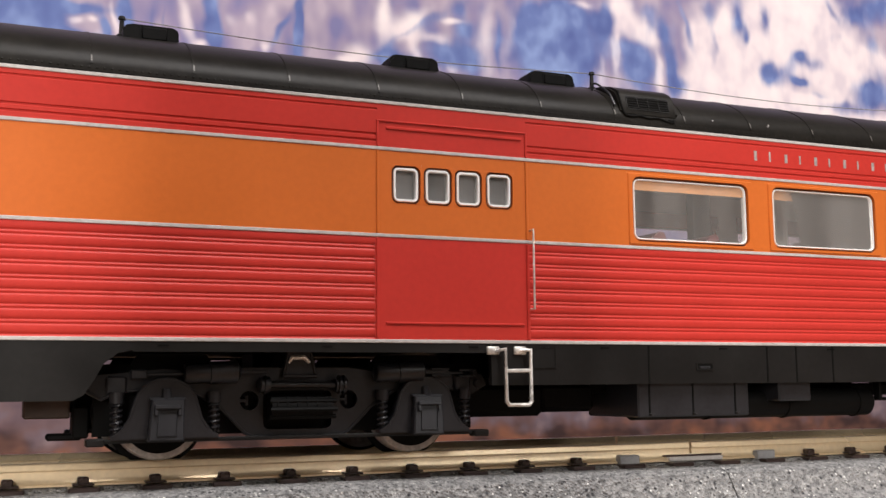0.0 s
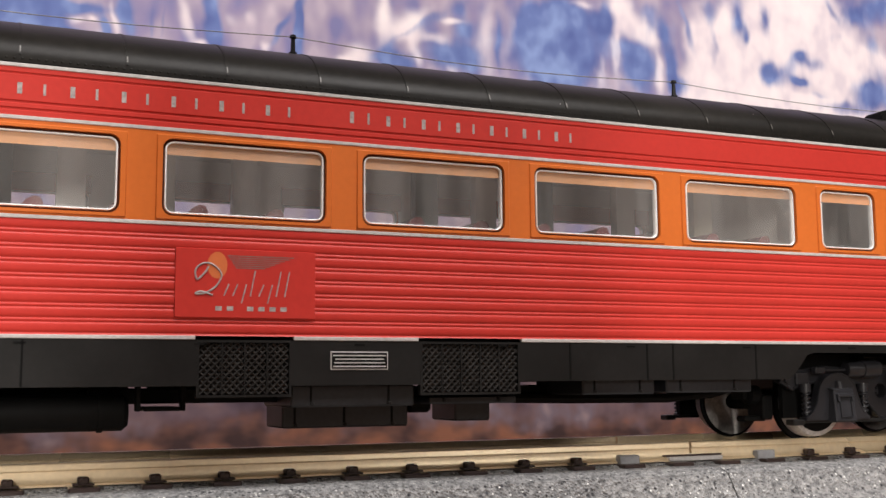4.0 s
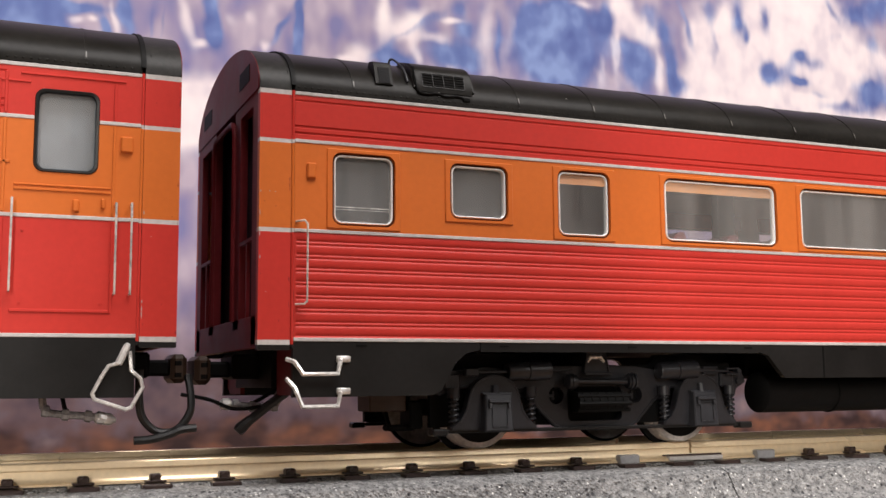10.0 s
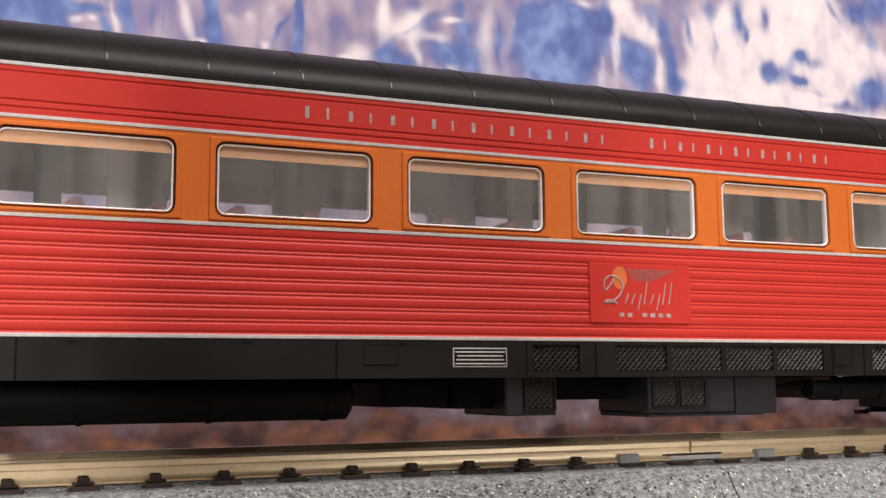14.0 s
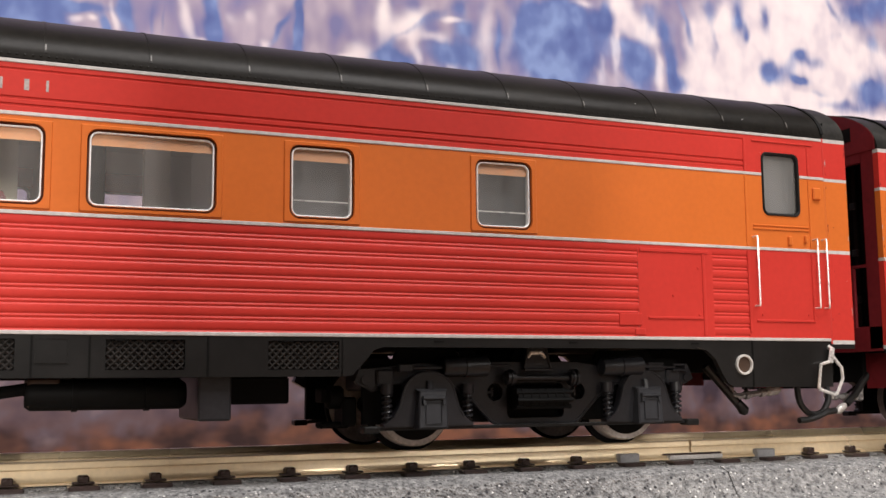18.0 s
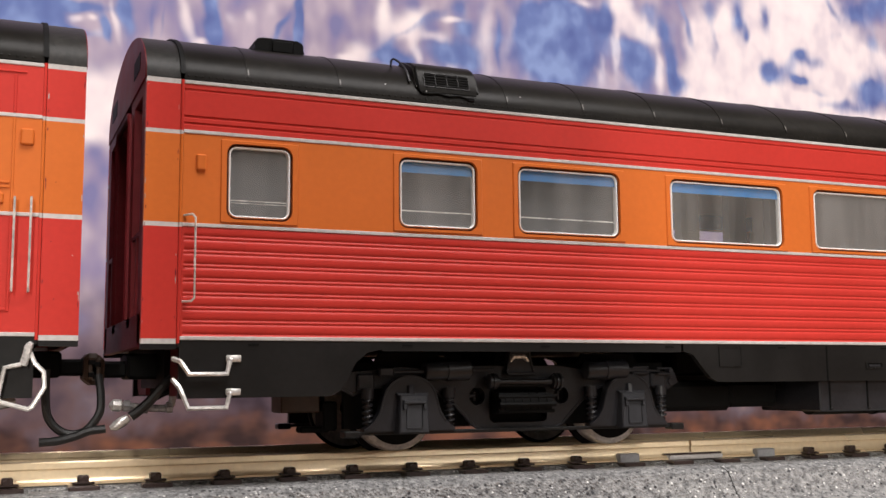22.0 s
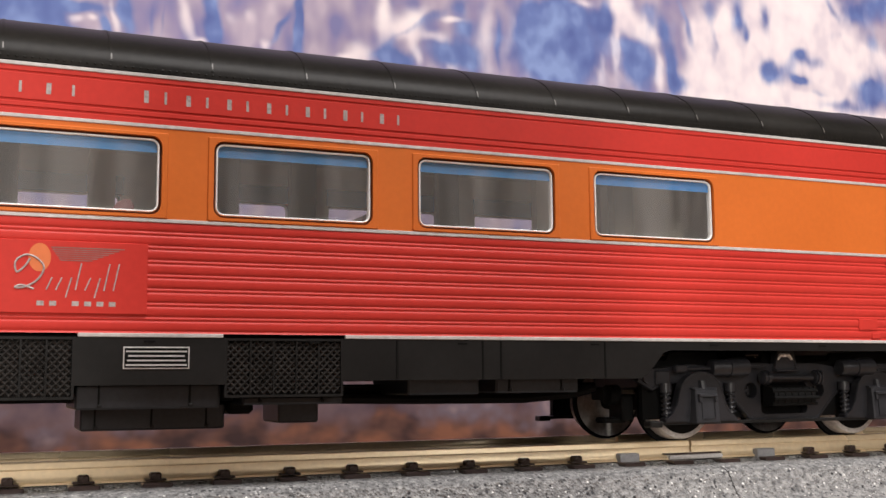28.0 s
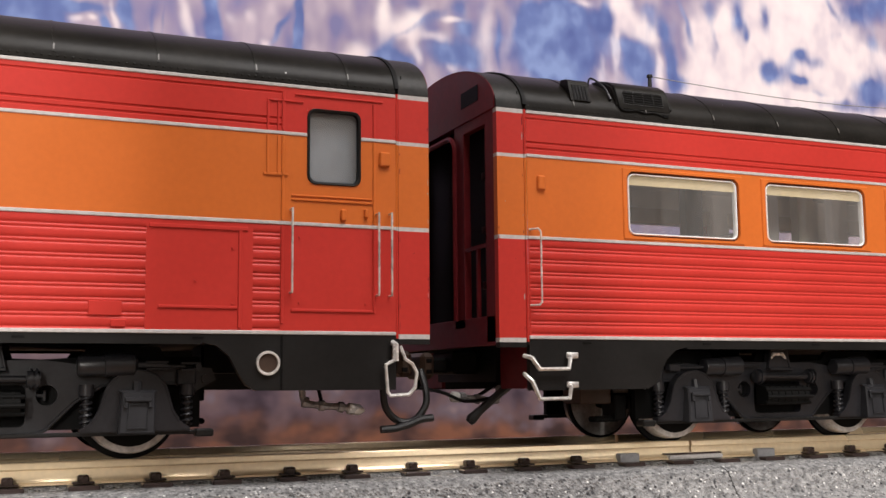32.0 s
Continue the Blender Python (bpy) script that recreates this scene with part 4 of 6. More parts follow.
        bmesh.ops.bevel(bm, geom=[e for e in bm.edges if all(q.co.z > zt for q in e.verts) and abs(e.verts[0].co.y - e.verts[1].co.y) < 0.1], offset=0.3, segments=2, affect="EDGES")
        v = part("roof_vent", bm, BLACK_AND_SHADE, roof, "low black roof ventilator", smooth=50)
        part("vent_plate", block(x0 + 1.9, x1 - 1.3, -10.9, -10.6, zt - 0.55, zt + 0.75, 0.1), BLACK_AND_SHADE, v)
        for q in (x0 + 1.75, x1 - 1.15):
            part("vent_groove", block(q - 0.07, q + 0.07, -10.75, -10.55, zt - 0.6, zt + 0.8), BLACK_AND_SHADE, v, smooth=0)
    for x0, x1 in spec["roof_hatches"]:
        bm = bmesh.new()
        prof = [(-13.0, 41.5), (-16.8, 39.3), (-17.4, 39.6), (-17.35, 40.0), (-16.75, 42.0), (-16.2, 42.7), (-15.0, 43.4), (-13.0, 44.0), (-11.2, 44.3)]
        sweep_x(bm, prof, x0, x1, True)
        bmesh.ops.bevel(bm, geom=[e for e in bm.edges if abs(e.verts[0].co.x - e.verts[1].co.x) < 0.1], offset=0.28, segments=2, affect="EDGES")
        h = part("roof_hatch", bm, ROOF, roof, "black louvred air-conditioning hatch", smooth=35)
        la, lb = x0 + 1.0, x1 - 1.1
        slope = lambda z: -17.35 + (z - 40.0) * 0.3
        bm = bmesh.new()
        loops(bm, [(rounded(la, lb, 40.15, 41.95, 0.2, 3), 0), (rounded(la + 0.12, lb - 0.12, 40.27, 41.83, 0.15, 3), 0)])
        for v in bm.verts:
            v.co.y = slope(v.co.z) - 0.09
        part("louvre_frame", bm, BLACK, h, smooth=0)
        bm = bmesh.new()
        bm.faces.new([bm.verts.new((px, slope(pz) - 0.03, pz)) for px, pz in rounded(la + 0.05, lb - 0.05, 40.2, 41.9, 0.18, 3)])
        part("louvre_backing", bm, BLACK_AND_SHADE, h, smooth=0)
        for k in range(5):
            z = 40.42 + 0.31 * k
            part("louvre", tube(bmesh.new(), ((la + 0.1, slope(z) - 0.08, z), (lb - 0.1, slope(z) - 0.08, z)), 0.085, 6), BLACK, h)
        for k in range(1, 4):
            x = la + (lb - la) * k / 4
            part("louvre_divider", tube(bmesh.new(), ((x, slope(40.25) - 0.12, 40.25), (x, slope(41.85) - 0.12, 41.85)), 0.07, 6), BLACK, h)
        part("conduit", tube(bmesh.new(), smooth_line([(x0 + 0.3, -16.3, 42.6), (x0 + 0.2, -17.1, 41.0), (x0 + 0.5, -17.5, 39.5), (x0 + 1.6, -17.55, 39.3), (x0 + 2.6, -17.5, 39.45), (x0 + 3.8, -17.55, 39.2), (x0 + 5.2, -17.5, 39.35), (x0 + 6.4, -17.55, 39.0), (x1 - 0.9, -17.5, 39.1)], 4), 0.13, 6), BLACK_AND_SHADE, h, "thin black wavy conduit")
        part("conduit_clip", block(x1 - 1.5, x1 - 0.6, -17.7, -17.2, 38.8, 39.3, 0.1), BLACK_AND_SHADE, h, smooth=0)
        part("pipe_loop", tube(bmesh.new(), smooth_line([(x0 - 1.5, -13.4, 42.9), (x0 - 1.5, -13.5, 43.8), (x0 - 1.3, -13.8, 44.0), (x0 - 0.9, -14.6, 43.4), (x0 - 0.6, -15.9, 42.2), (x0 - 0.6, -17.0, 40.6)], 4), 0.13, 6), TRUCK, h, "thin bent pipe")
    for x0, x1 in spec["roof_grilles"]:
        prof = [(-14.2, 41.8), (-16.9, 39.8), (-17.35, 40.0), (-16.5, 42.5), (-16.2, 42.75), (-14.9, 43.0)]
        h = part("roof_grille", sweep_x(bmesh.new(), prof, x0 - 0.2, x1 + 0.1, True), ROOF, roof, "black roof box with a mesh face", smooth=20)
        bm = bmesh.new()
        for i in range(5):
            for k in range(7):
                f = (k + 0.8) / 8.6
                xx, yy, zz = x0 + 0.35 + i * (x1 - x0 - 0.7) / 4, -17.35 + 0.82 * f, 40.0 + 2.4 * f
                box(bm, xx - 0.13, xx + 0.13, yy - 0.12, yy + 0.1, zz - 0.11, zz + 0.11)
        part("grille_mesh", bm, TRUCK, h, smooth=0)
    ps = spec["posts"]
    for x in ps:
        zt = roof_at(-8.0)
        bm = tube(bmesh.new(), ((x, -8.0, zt - 0.3), (x, -8.0, zt + 0.25), (x, -8.0, zt + 0.3), (x, -8.0, zt + 1.9), (x, -8.0, zt + 1.95), (x, -8.0, zt + 2.3)), (0.55, 0.5, 0.3, 0.24, 0.42, 0.35), 8)
        p = part("antenna_post", bm, BLACK, roof, "small black antenna post")
    for a, b in zip(ps, ps[1:]):
        zt = roof_at(-8.0) + 2.1
        part("antenna_wire", tube(bmesh.new(), [(a + (b - a) * k / 8, -8.0, zt - 0.9 * math.sin(math.pi * k / 8)) for k in range(9)], 0.06, 5), PIPEMETAL, roof, "thin sagging silver antenna wire")


def truck(car, xc, geared):
    """Four-wheel truck: side frames, arches, journal boxes, springs, cylinders, wheelsets that turn."""
    base = part("truck", block(-17, 17, -6, 6, 6.2, 8.2, 0.3) if "truck" not in CACHE else CACHE["truck"], TRUCK, car, "dark grey four-wheel truck with coil springs", at=(xc, 0, 0))
    CACHE["truck"] = base.data

    def sub(key, name, make, mat, at=(0, 0, 0), label="", flip=False, smooth=40):
        if key not in CACHE:
            ob = part(name, make(), mat, base, label, at, smooth)
            CACHE[key] = ob.data
        else:
            ob = part(name, CACHE[key], mat, base, label, at)
        if flip:
            ob.rotation_euler = (0, 0, math.pi)
        return ob

    def frame_plate():
        bm = bmesh.new()
        out = [(-21.5, 8.6), (-18, 8.9), (-14, 9.3), (-9, 8.9), (-5.5, 9.4), (5.5, 9.4), (9, 8.9), (14, 9.3), (18, 8.9), (21.5, 8.6), (22.0, 7.4), (20.0, 6.3), (18.5, 7.0), (14.5, 7.4), (10.8, 6.9), (8.2, 5.3), (5.6, 2.7),
               (4.6, 2.2), (-4.6, 2.2), (-5.6, 2.7), (-8.2, 5.3), (-10.8, 6.9), (-14.5, 7.4), (-18.5, 7.0), (-20.0, 6.3), (-22.0, 7.4)]
        holes = [[(hx + 1.0 * math.cos(2 * math.pi * k / 18), 6.0 + 1.0 * math.sin(2 * math.pi * k / 18)) for k in range(18)] for hx in (-5.2, 5.6)]
        holes.append(rounded(-3.7, 3.7, 3.0, 7.0, 0.6, 3))
        for ring in [out] + holes:
            vs = [bm.verts.new((x, -13.1, z)) for x, z in ring]
            for u, v in zip(vs, vs[1:] + vs[:1]):
                bm.edges.new((u, v))
        bmesh.ops.triangle_fill(bm, use_beauty=True, edges=bm.edges[:])
        ext = bmesh.ops.extrude_face_region(bm, geom=bm.faces[:])
        bmesh.ops.translate(bm, vec=(0, 1.2, 0), verts=[g for g in ext["geom"] if isinstance(g, bmesh.types.BMVert)])
        # raised lip round the lower edge
        tube(bm, [(x, -13.05, z) for x, z in out[11:26]], 0.2, 6)
        for q in (-1, 1):
            tube(bm, ((q * 20.9, -13.4, 7.5), (q * 20.9, -12.9, 7.5)), 0.45, 10)
        return bm

    def arch():
        bm = bmesh.new()
        pts = [(-5.3, 2.3), (-5.3, 2.7), (-4.2, 3.3), (-3.5, 4.4), (-3.15, 5.6)]
        pts += [(-3.05 * math.cos(radians(a)), 5.7 + 2.6 * math.sin(radians(a))) for a in range(10, 171, 16)]
        pts += [(3.15, 5.6), (3.5, 4.4), (4.2, 3.3), (5.3, 2.7), (5.3, 2.3)]
        prism(bm, pts, -14.7, -13.3)
        tube(bm, [(x * 1.0, -14.62, z) for x, z in pts[2:-2]], 0.16, 6)
        bmesh.ops.bevel(bm, geom=[e for e in bm.edges if all(abs(v.co.y + 14.7) < 0.001 for v in e.verts)], offset=0.12, segments=2, affect="EDGES")
        return bm

    def journal():
        bm = bmesh.new()
        prism(bm, [(-1.85, 2.2), (1.6, 2.2), (1.7, 6.3), (-1.5, 6.3)], -16.2, -14.4)
        bmesh.ops.bevel(bm, geom=[e for e in bm.edges if all(v.co.y < -16.1 for v in e.verts)], offset=0.14, segments=1, affect="EDGES")
        lid = lambda g: ((-1.05 + g, 2.7 + g), (0.95 - g, 2.7 + g), (1.05 - g, 5.1 - g), (-0.85 + g, 5.1 - g))
        loops(bm, [(lid(0), -16.2), (lid(0), -16.34), (lid(0.12), -16.34), (lid(0.12), -16.24)])
        box(bm, -1.3, 1.35, -16.65, -16.0, 5.3, 5.75, 0.1)
        box(bm, -1.3, -0.95, -16.55, -16.0, 4.7, 5.35, 0.05)
        box(bm, 1.0, 1.35, -16.55, -16.0, 4.7, 5.35, 0.05)
        box(bm, -1.75, 1.9, -16.0, -15.0, 6.2, 6.45, 0.06)
        tube(bm, ((0, -15.6, 6.3), (0, -15.6, 7.3)), (0.5, 0.42), 8)
        for v in bm.verts:
            v.co.y += 0.16 * (v.co.z - 2.2)
        return bm

    def spring():
        bm = bmesh.new()
        tube(bm, [(0.5 * math.cos(a), -13.9 + 0.5 * math.sin(a), 3.0 + 0.09 * a) for a in [k * math.pi / 5 for k in range(56)]], 0.14, 5)
        tube(bm, ((0, -13.9, 3.0), (0, -13.9, 6.0)), 0.34, 8)
        tube(bm, ((0, -13.9, 5.9), (0, -13.9, 7.0)), 0.72, 10)
        return bm

    def cylinder():
        bm = bmesh.new()
        tube(bm, ((-3.2, -14.2, 8.8), (-3.1, -14.2, 8.8), (-2.9, -14.2, 8.8), (-0.6, -14.2, 8.85), (-0.55, -14.2, 8.85), (2.2, -14.2, 8.95), (2.3, -14.2, 8.95), (2.6, -14.2, 8.95)), (0.6, 0.95, 1.05, 1.05, 1.18, 1.18, 1.0, 0.5), 14)
        tube(bm, ((2.5, -14.2, 8.95), (5.4, -14.2, 8.95)), 0.17, 6)
        return bm

    def rod():
        bm = bmesh.new()
        tube(bm, ((0, -14.2, 8.8), (5.0, -14.2, 8.75)), 0.16, 6)
        for dz in (-0.32, 0.32):
            box(bm, 4.6, 6.6, -14.5, -14.1, 8.75 + dz - 0.12, 8.75 + dz + 0.12, 0.05)
        tube(bm, ((6.3, -14.8, 8.75), (6.3, -13.8, 8.75)), 0.3, 8)
        for dz in (-0.35, 0.35):
            box(bm, 1.2, 3.4, -14.3, -13.9, 8.85 + dz - 0.12, 8.85 + dz + 0.12, 0.05)
        return bm

    def pack():
        """Bundle of springs in a frame, proud of the side plate."""
        bm = bmesh.new()
        sweep_x(bm, [(-13.0, 4.0), (-14.8, 4.1), (-15.3, 4.6), (-15.4, 5.5), (-14.9, 6.3), (-13.0, 6.6)], -3.3, 3.2, True)
        for yy, zz in ((-15.0, 4.3), (-15.45, 5.05), (-15.1, 5.9)):
            tube(bm, ((-3.5, yy, zz), (3.6, yy, zz)), 0.24, 8)
        for k in range(6):
            x = -2.7 + 1.05 * k
            sweep_x(bm, [(-14.9, 4.0), (-15.4, 4.6), (-15.52, 5.5), (-15.0, 6.4), (-14.6, 6.0), (-14.6, 4.4)], x - 0.06, x + 0.06, True)
        return bm

    def bolster():
        bm = bmesh.new()
        tube(bm, ((-4.6, -14.4, 7.6), (-4.4, -14.4, 7.6), (-3.4, -14.4, 7.6), (-3.3, -14.4, 7.6), (3.6, -14.4, 7.55), (3.7, -14.4, 7.55), (4.9, -14.4, 7.55)), (0.5, 0.85, 0.85, 0.36, 0.36, 0.8, 0.8), 10)
        for x in (-3.9, 4.1, 4.6):
            tube(bm, ((x - 0.12, -14.4, 7.58), (x + 0.12, -14.4, 7.58)), 1.0, 10)
        return bm

    def stand():
        bm = bmesh.new()
        prism(bm, [(-1.75, 8.5), (1.75, 8.5), (1.2, 11.0), (-1.2, 11.0)], -13.6, -12.6)
        for q in (-1, 1):
            tube(bm, ((q * 1.75, -13.7, 8.5), (q * 1.2, -13.7, 11.0)), 0.14, 6)
        tube(bm, ((-1.8, -14.0, 8.5), (1.8, -14.0, 8.5)), 0.2, 6)
        return bm

    def tie_bar():
        bm = bmesh.new()
        box(bm, -21.0, 21.0, -14.4, -13.5, 2.0, 2.4, 0.1)
        for x in (-20.6, 20.6):
            box(bm, x - 0.9, x + 0.9, -14.9, -13.2, 1.75, 2.5, 0.15)
        return bm

    for f in (False, True):
        q = -1 if f else 1
        sub("frame", "side_frame", frame_plate, TRUCK, flip=f, smooth=0)
        for hx in (-5.2, 5.6):
            sub("eye", "frame_pin", lambda: tube(tube(bmesh.new(), ((-1.1, -12.6, 6.0), (-0.1, -12.6, 6.0)), 0.22, 6), ((-0.2, -12.6, 5.5), (-0.2, -12.6, 6.5)), 0.2, 6), TRUCK, (q * hx, 0, 0), flip=f)
        for ax in (-13.9, 13.9):
            sub("arch", "pedestal", arch, TRUCK, (q * ax, 0, 0), flip=f)
            sub("journal", "journal_box", journal, TRUCK, (q * ax, 0, 0), flip=f, smooth=0)
        for sx in (-18.6, -9.0, 9.2, 18.9):
            sub("spring", "coil_spring", spring, TRUCK, (q * sx, 0, 0), flip=f, smooth=60)
            if abs(sx) > 10:
                sub("hanger", "spring_hanger", lambda: block(-1.0, 1.0, -13.6, -12.2, 6.8, 8.6, 0.2), TRUCK, (q * sx, 0, 0), flip=f, smooth=0)
        sub("cylinder", "brake_cylinder", cylinder, TRUCK, (q * -9.0, 0, 0), flip=f)
        sub("cylinder", "brake_cylinder", cylinder, TRUCK, (q * 11.4, 0, 0), flip=f)
        sub("rod", "brake_rod", rod, TRUCK, (q * 13.6, 0, 0), flip=f, smooth=0)
        sub("rodl", "brake_rod", lambda: box(tube(bmesh.new(), ((-10.2, -14.2, 8.8), (-16.4, -14.2, 8.7)), 0.2, 6), -17.4, -15.8, -14.7, -13.7, 8.3, 9.2, 0.12), TRUCK, (0, 0, 0), flip=f, smooth=0)
        sub("pack", "leaf_spring", pack, BLACK_AND_SHADE, flip=f)
        sub("bolster", "damper", bolster, TRUCK, flip=f)
        sub("stand", "bolster_stand", stand, TRUCK, flip=f, smooth=0)
        # Bright bar added for the pale glint by the bolster stand.
        sub("glint", "bearing_pad", lambda: tube(bmesh.new(), ((-1.2, -13.6, 9.9), (-0.8, -13.7, 10.45), (0.5, -13.7, 10.45), (1.1, -13.6, 9.9)), (0.16, 0.26, 0.26, 0.16), 8), WIRE, flip=f, label="bright bar added for a glint by the bolster stand")
        sub("tiebar", "tie_bar", tie_bar, BLACK, flip=f, smooth=0)
        sub("shoe", "brake_hanger", lambda: box(box(block(-24.8, -21.4, -9.5, -7.5, 2.2, 2.9, 0.2), -22.4, -20.8, -10.2, -6.8, 2.4, 5.6, 0.2), -24.4, -21.8, -8.8, -6.0, 5.0, 6.6, 0.15), BLACK_AND_SHADE, flip=f, smooth=0)
    if geared:
        sub("gear", "gear_box", lambda: block(-27.0, -22.6, -9.6, -5.2, 4.4, 6.4, 0.15), BROWNBOX, label="small brown gear box", smooth=0)
    else:
        sub("drum", "brake_drum", lambda: tube(bmesh.new(), ((-23.8, -8.5, 5.6), (-23.6, -8.5, 5.6), (-22.2, -8.5, 5.6), (-22.0, -8.5, 5.6)), (0.9, 1.3, 1.3, 0.9), 12), BLACK_AND_SHADE)
    sub("drum", "brake_drum", lambda: tube(bmesh.new(), ((-23.8, -8.5, 5.6), (-23.6, -8.5, 5.6), (-22.2, -8.5, 5.6), (-22.0, -8.5, 5.6)), (0.9, 1.3, 1.3, 0.9), 12), BLACK_AND_SHADE, flip=True)
    # Plate added behind the side frames; its near-black colour gives the shade there.
    sub("inner", "inner_frame", lambda: box(prism(bmesh.new(), [(-20.6, 2.6), (20.6, 2.6), (20.6, 9.8), (17.0, 9.8), (16.4, 10.8), (9.5, 10.8), (8.6, 9.7), (5.0, 9.5), (2.4, 9.6), (2.0, 10.8), (-2.0, 10.8), (-2.4, 9.6), (-5.0, 9.5), (-8.6, 9.7), (-9.5, 10.8), (-16.4, 10.8), (-17.0, 9.8), (-20.6, 9.8)], -11.8, -11.0), -1, 1, -11, 11, 4, 6), BLACK_AND_SHADE, smooth=0, label="added near-black plate for the shade behind the side frames")
    sub("inner", "inner_frame", None, BLACK_AND_SHADE, flip=True)
    sets = []

    def wheels():
        bm = bmesh.new()
        for q in (-1, 1):
            tube(bm, ((0, q * 10.35, 0), (0, q * 10.3, 0), (0, q * 10.05, 0), (0, q * 8.3, 0), (0, q * 8.2, 0), (0, q * 7.6, 0), (0, q * 7.4, 0)), (3.8, 4.35, 4.5, 4.55, 5.15, 5.15, 4.8), 40)
        tube(bm, ((0, -13.5, 0), (0, 13.5, 0)), 1.1, 10)
        for fc in bm.faces:
            fc.material_index = 1 if max(math.hypot(v.co.x, v.co.z) for v in fc.verts) < 3.9 and max(abs(v.co.y) for v in fc.verts) > 10 or min(math.hypot(v.co.x, v.co.z) for v in fc.verts) > 4.52 and max(abs(v.co.y) for v in fc.verts) > 7.5 else 0
        return bm

    for ax in (-13.9, 13.9):
        sets.append(sub("wheels", "wheelset", wheels, STEEL, (ax, 0, 4.5), "dull steel wheels on one axle", smooth=30))
        if len(sets[-1].data.materials) < 2:
            sets[-1].data.materials.append(BLACK_AND_SHADE)
    return sets


def handrail(car, x, z0, z1, lead=0.0, s=-1):
    y = s * Y
    pts = [(x - lead, y, z1), (x - lead * 0.3, y + s * 0.85, z1 + 0.05), (x, y + s * 0.9, z1 - 0.3), (x, y + s * 0.9, z0 + 0.3), (x - lead * 0.3, y + s * 0.85, z0 - 0.02), (x - lead, y, z0)]
    part("handrail", tube(bmesh.new(), pts, 0.115, 6), WIRE, car, "thin bright metal handrail")


def stirrup_steps(car, s=-1):
    """Two bright step irons under the front corner."""
    y = s * Y
    for z in (9.9, 6.6):
        lo = z - 1.35
        bm = bmesh.new()
        tube(bm, ((-10.3, y + 0.6, z + (0.2 if z > 8 else 1.5)), (-9.7, y - 0.3, z + (-0.1 if z > 8 else 0.6)), (-8.9, y - 0.6, lo), (-5.2, y - 0.6, lo + 0.05), (-4.9, y - 0.5, z + 0.0), (-4.7, y + 0.1, z + 0.2)), 0.26, 6)
        box(bm, -5.2, -3.7, y - 0.25, y + 0.1, z - 0.15, z + 0.55, 0.1)
        part("step_iron", bm, WIRE, car, "bright metal corner step", smooth=50)


def rear_step(car, shape):
    """Loop-shaped step iron under the rear corner; leaning ones are bent forward."""
    y = -Y - 0.6
    bm = bmesh.new()
    if shape == "leaning":
        tube(bm, ((250.1, y + 0.9, 11.2), (249.9, y, 10.9), (249.2, y, 9.4)), 0.36, 6)
        tube(bm, ((249.3, y, 9.5), (248.3, y - 0.1, 9.2), (247.7, y - 0.1, 8.2), (246.9, y - 0.1, 6.6), (247.1, y - 0.1, 6.1), (250.0, y, 5.1), (250.5, y, 5.3), (251.5, y, 7.2), (251.3, y, 8.0), (250.4, y, 8.8), (250.3, y + 0.5, 10.6)), 0.2, 6)
    elif shape == "upright":
        tube(bm, ((250.5, y + 0.9, 11.2), (250.3, y, 10.9), (249.9, y, 9.2)), 0.36, 6)
        tube(bm, ((249.7, y, 9.3), (248.3, y - 0.1, 9.0), (247.8, y - 0.1, 6.2), (248.0, y - 0.1, 5.9), (250.4, y, 5.2), (250.8, y, 5.4), (251.8, y, 7.2), (251.7, y, 8.6), (250.9, y, 9.4), (250.4, y + 0.5, 10.6)), 0.22, 6)
    else:
        tube(bm, ((250.5, y + 0.9, 11.2), (250.5, y, 10.9), (250.5, y, 9.2)), 0.36, 6)
        tube(bm, ((250.6, y, 9.4), (249.4, y - 0.1, 8.8), (249.6, y - 0.1, 6.0), (249.9, y - 0.1, 5.6), (252.0, y, 5.7), (252.7, y, 6.4), (252.9, y, 8.0), (252.4, y, 8.9), (251.6, y, 9.4), (251.2, y + 0.4, 10.8)), 0.2, 6)
    part("step_iron", bm, WIRE, car, "bright metal corner step", smooth=50)


def lettering(car, spans, z0, z1):
    """Silver company lettering as plain bars: a broad and a thin upright for each sign."""
    y = -Y - 0.03
    for x0, x1, n in spans:
        w = (x1 - x0) / (n - 0.45)
        for i in range(n):
            a, lo, hi = x0 + i * w, z0 + 0.2, z1 - (0.1 if i == 0 else 0.25)
            for p, q in ((a + 0.05, a + 0.5), (a + w * 0.55 - 0.25, a + w * 0.55)):
                part("lettering_bar", block(p, q, y, y + 0.1, lo, hi), LETTER, car, "plain silver printed bar", smooth=0)


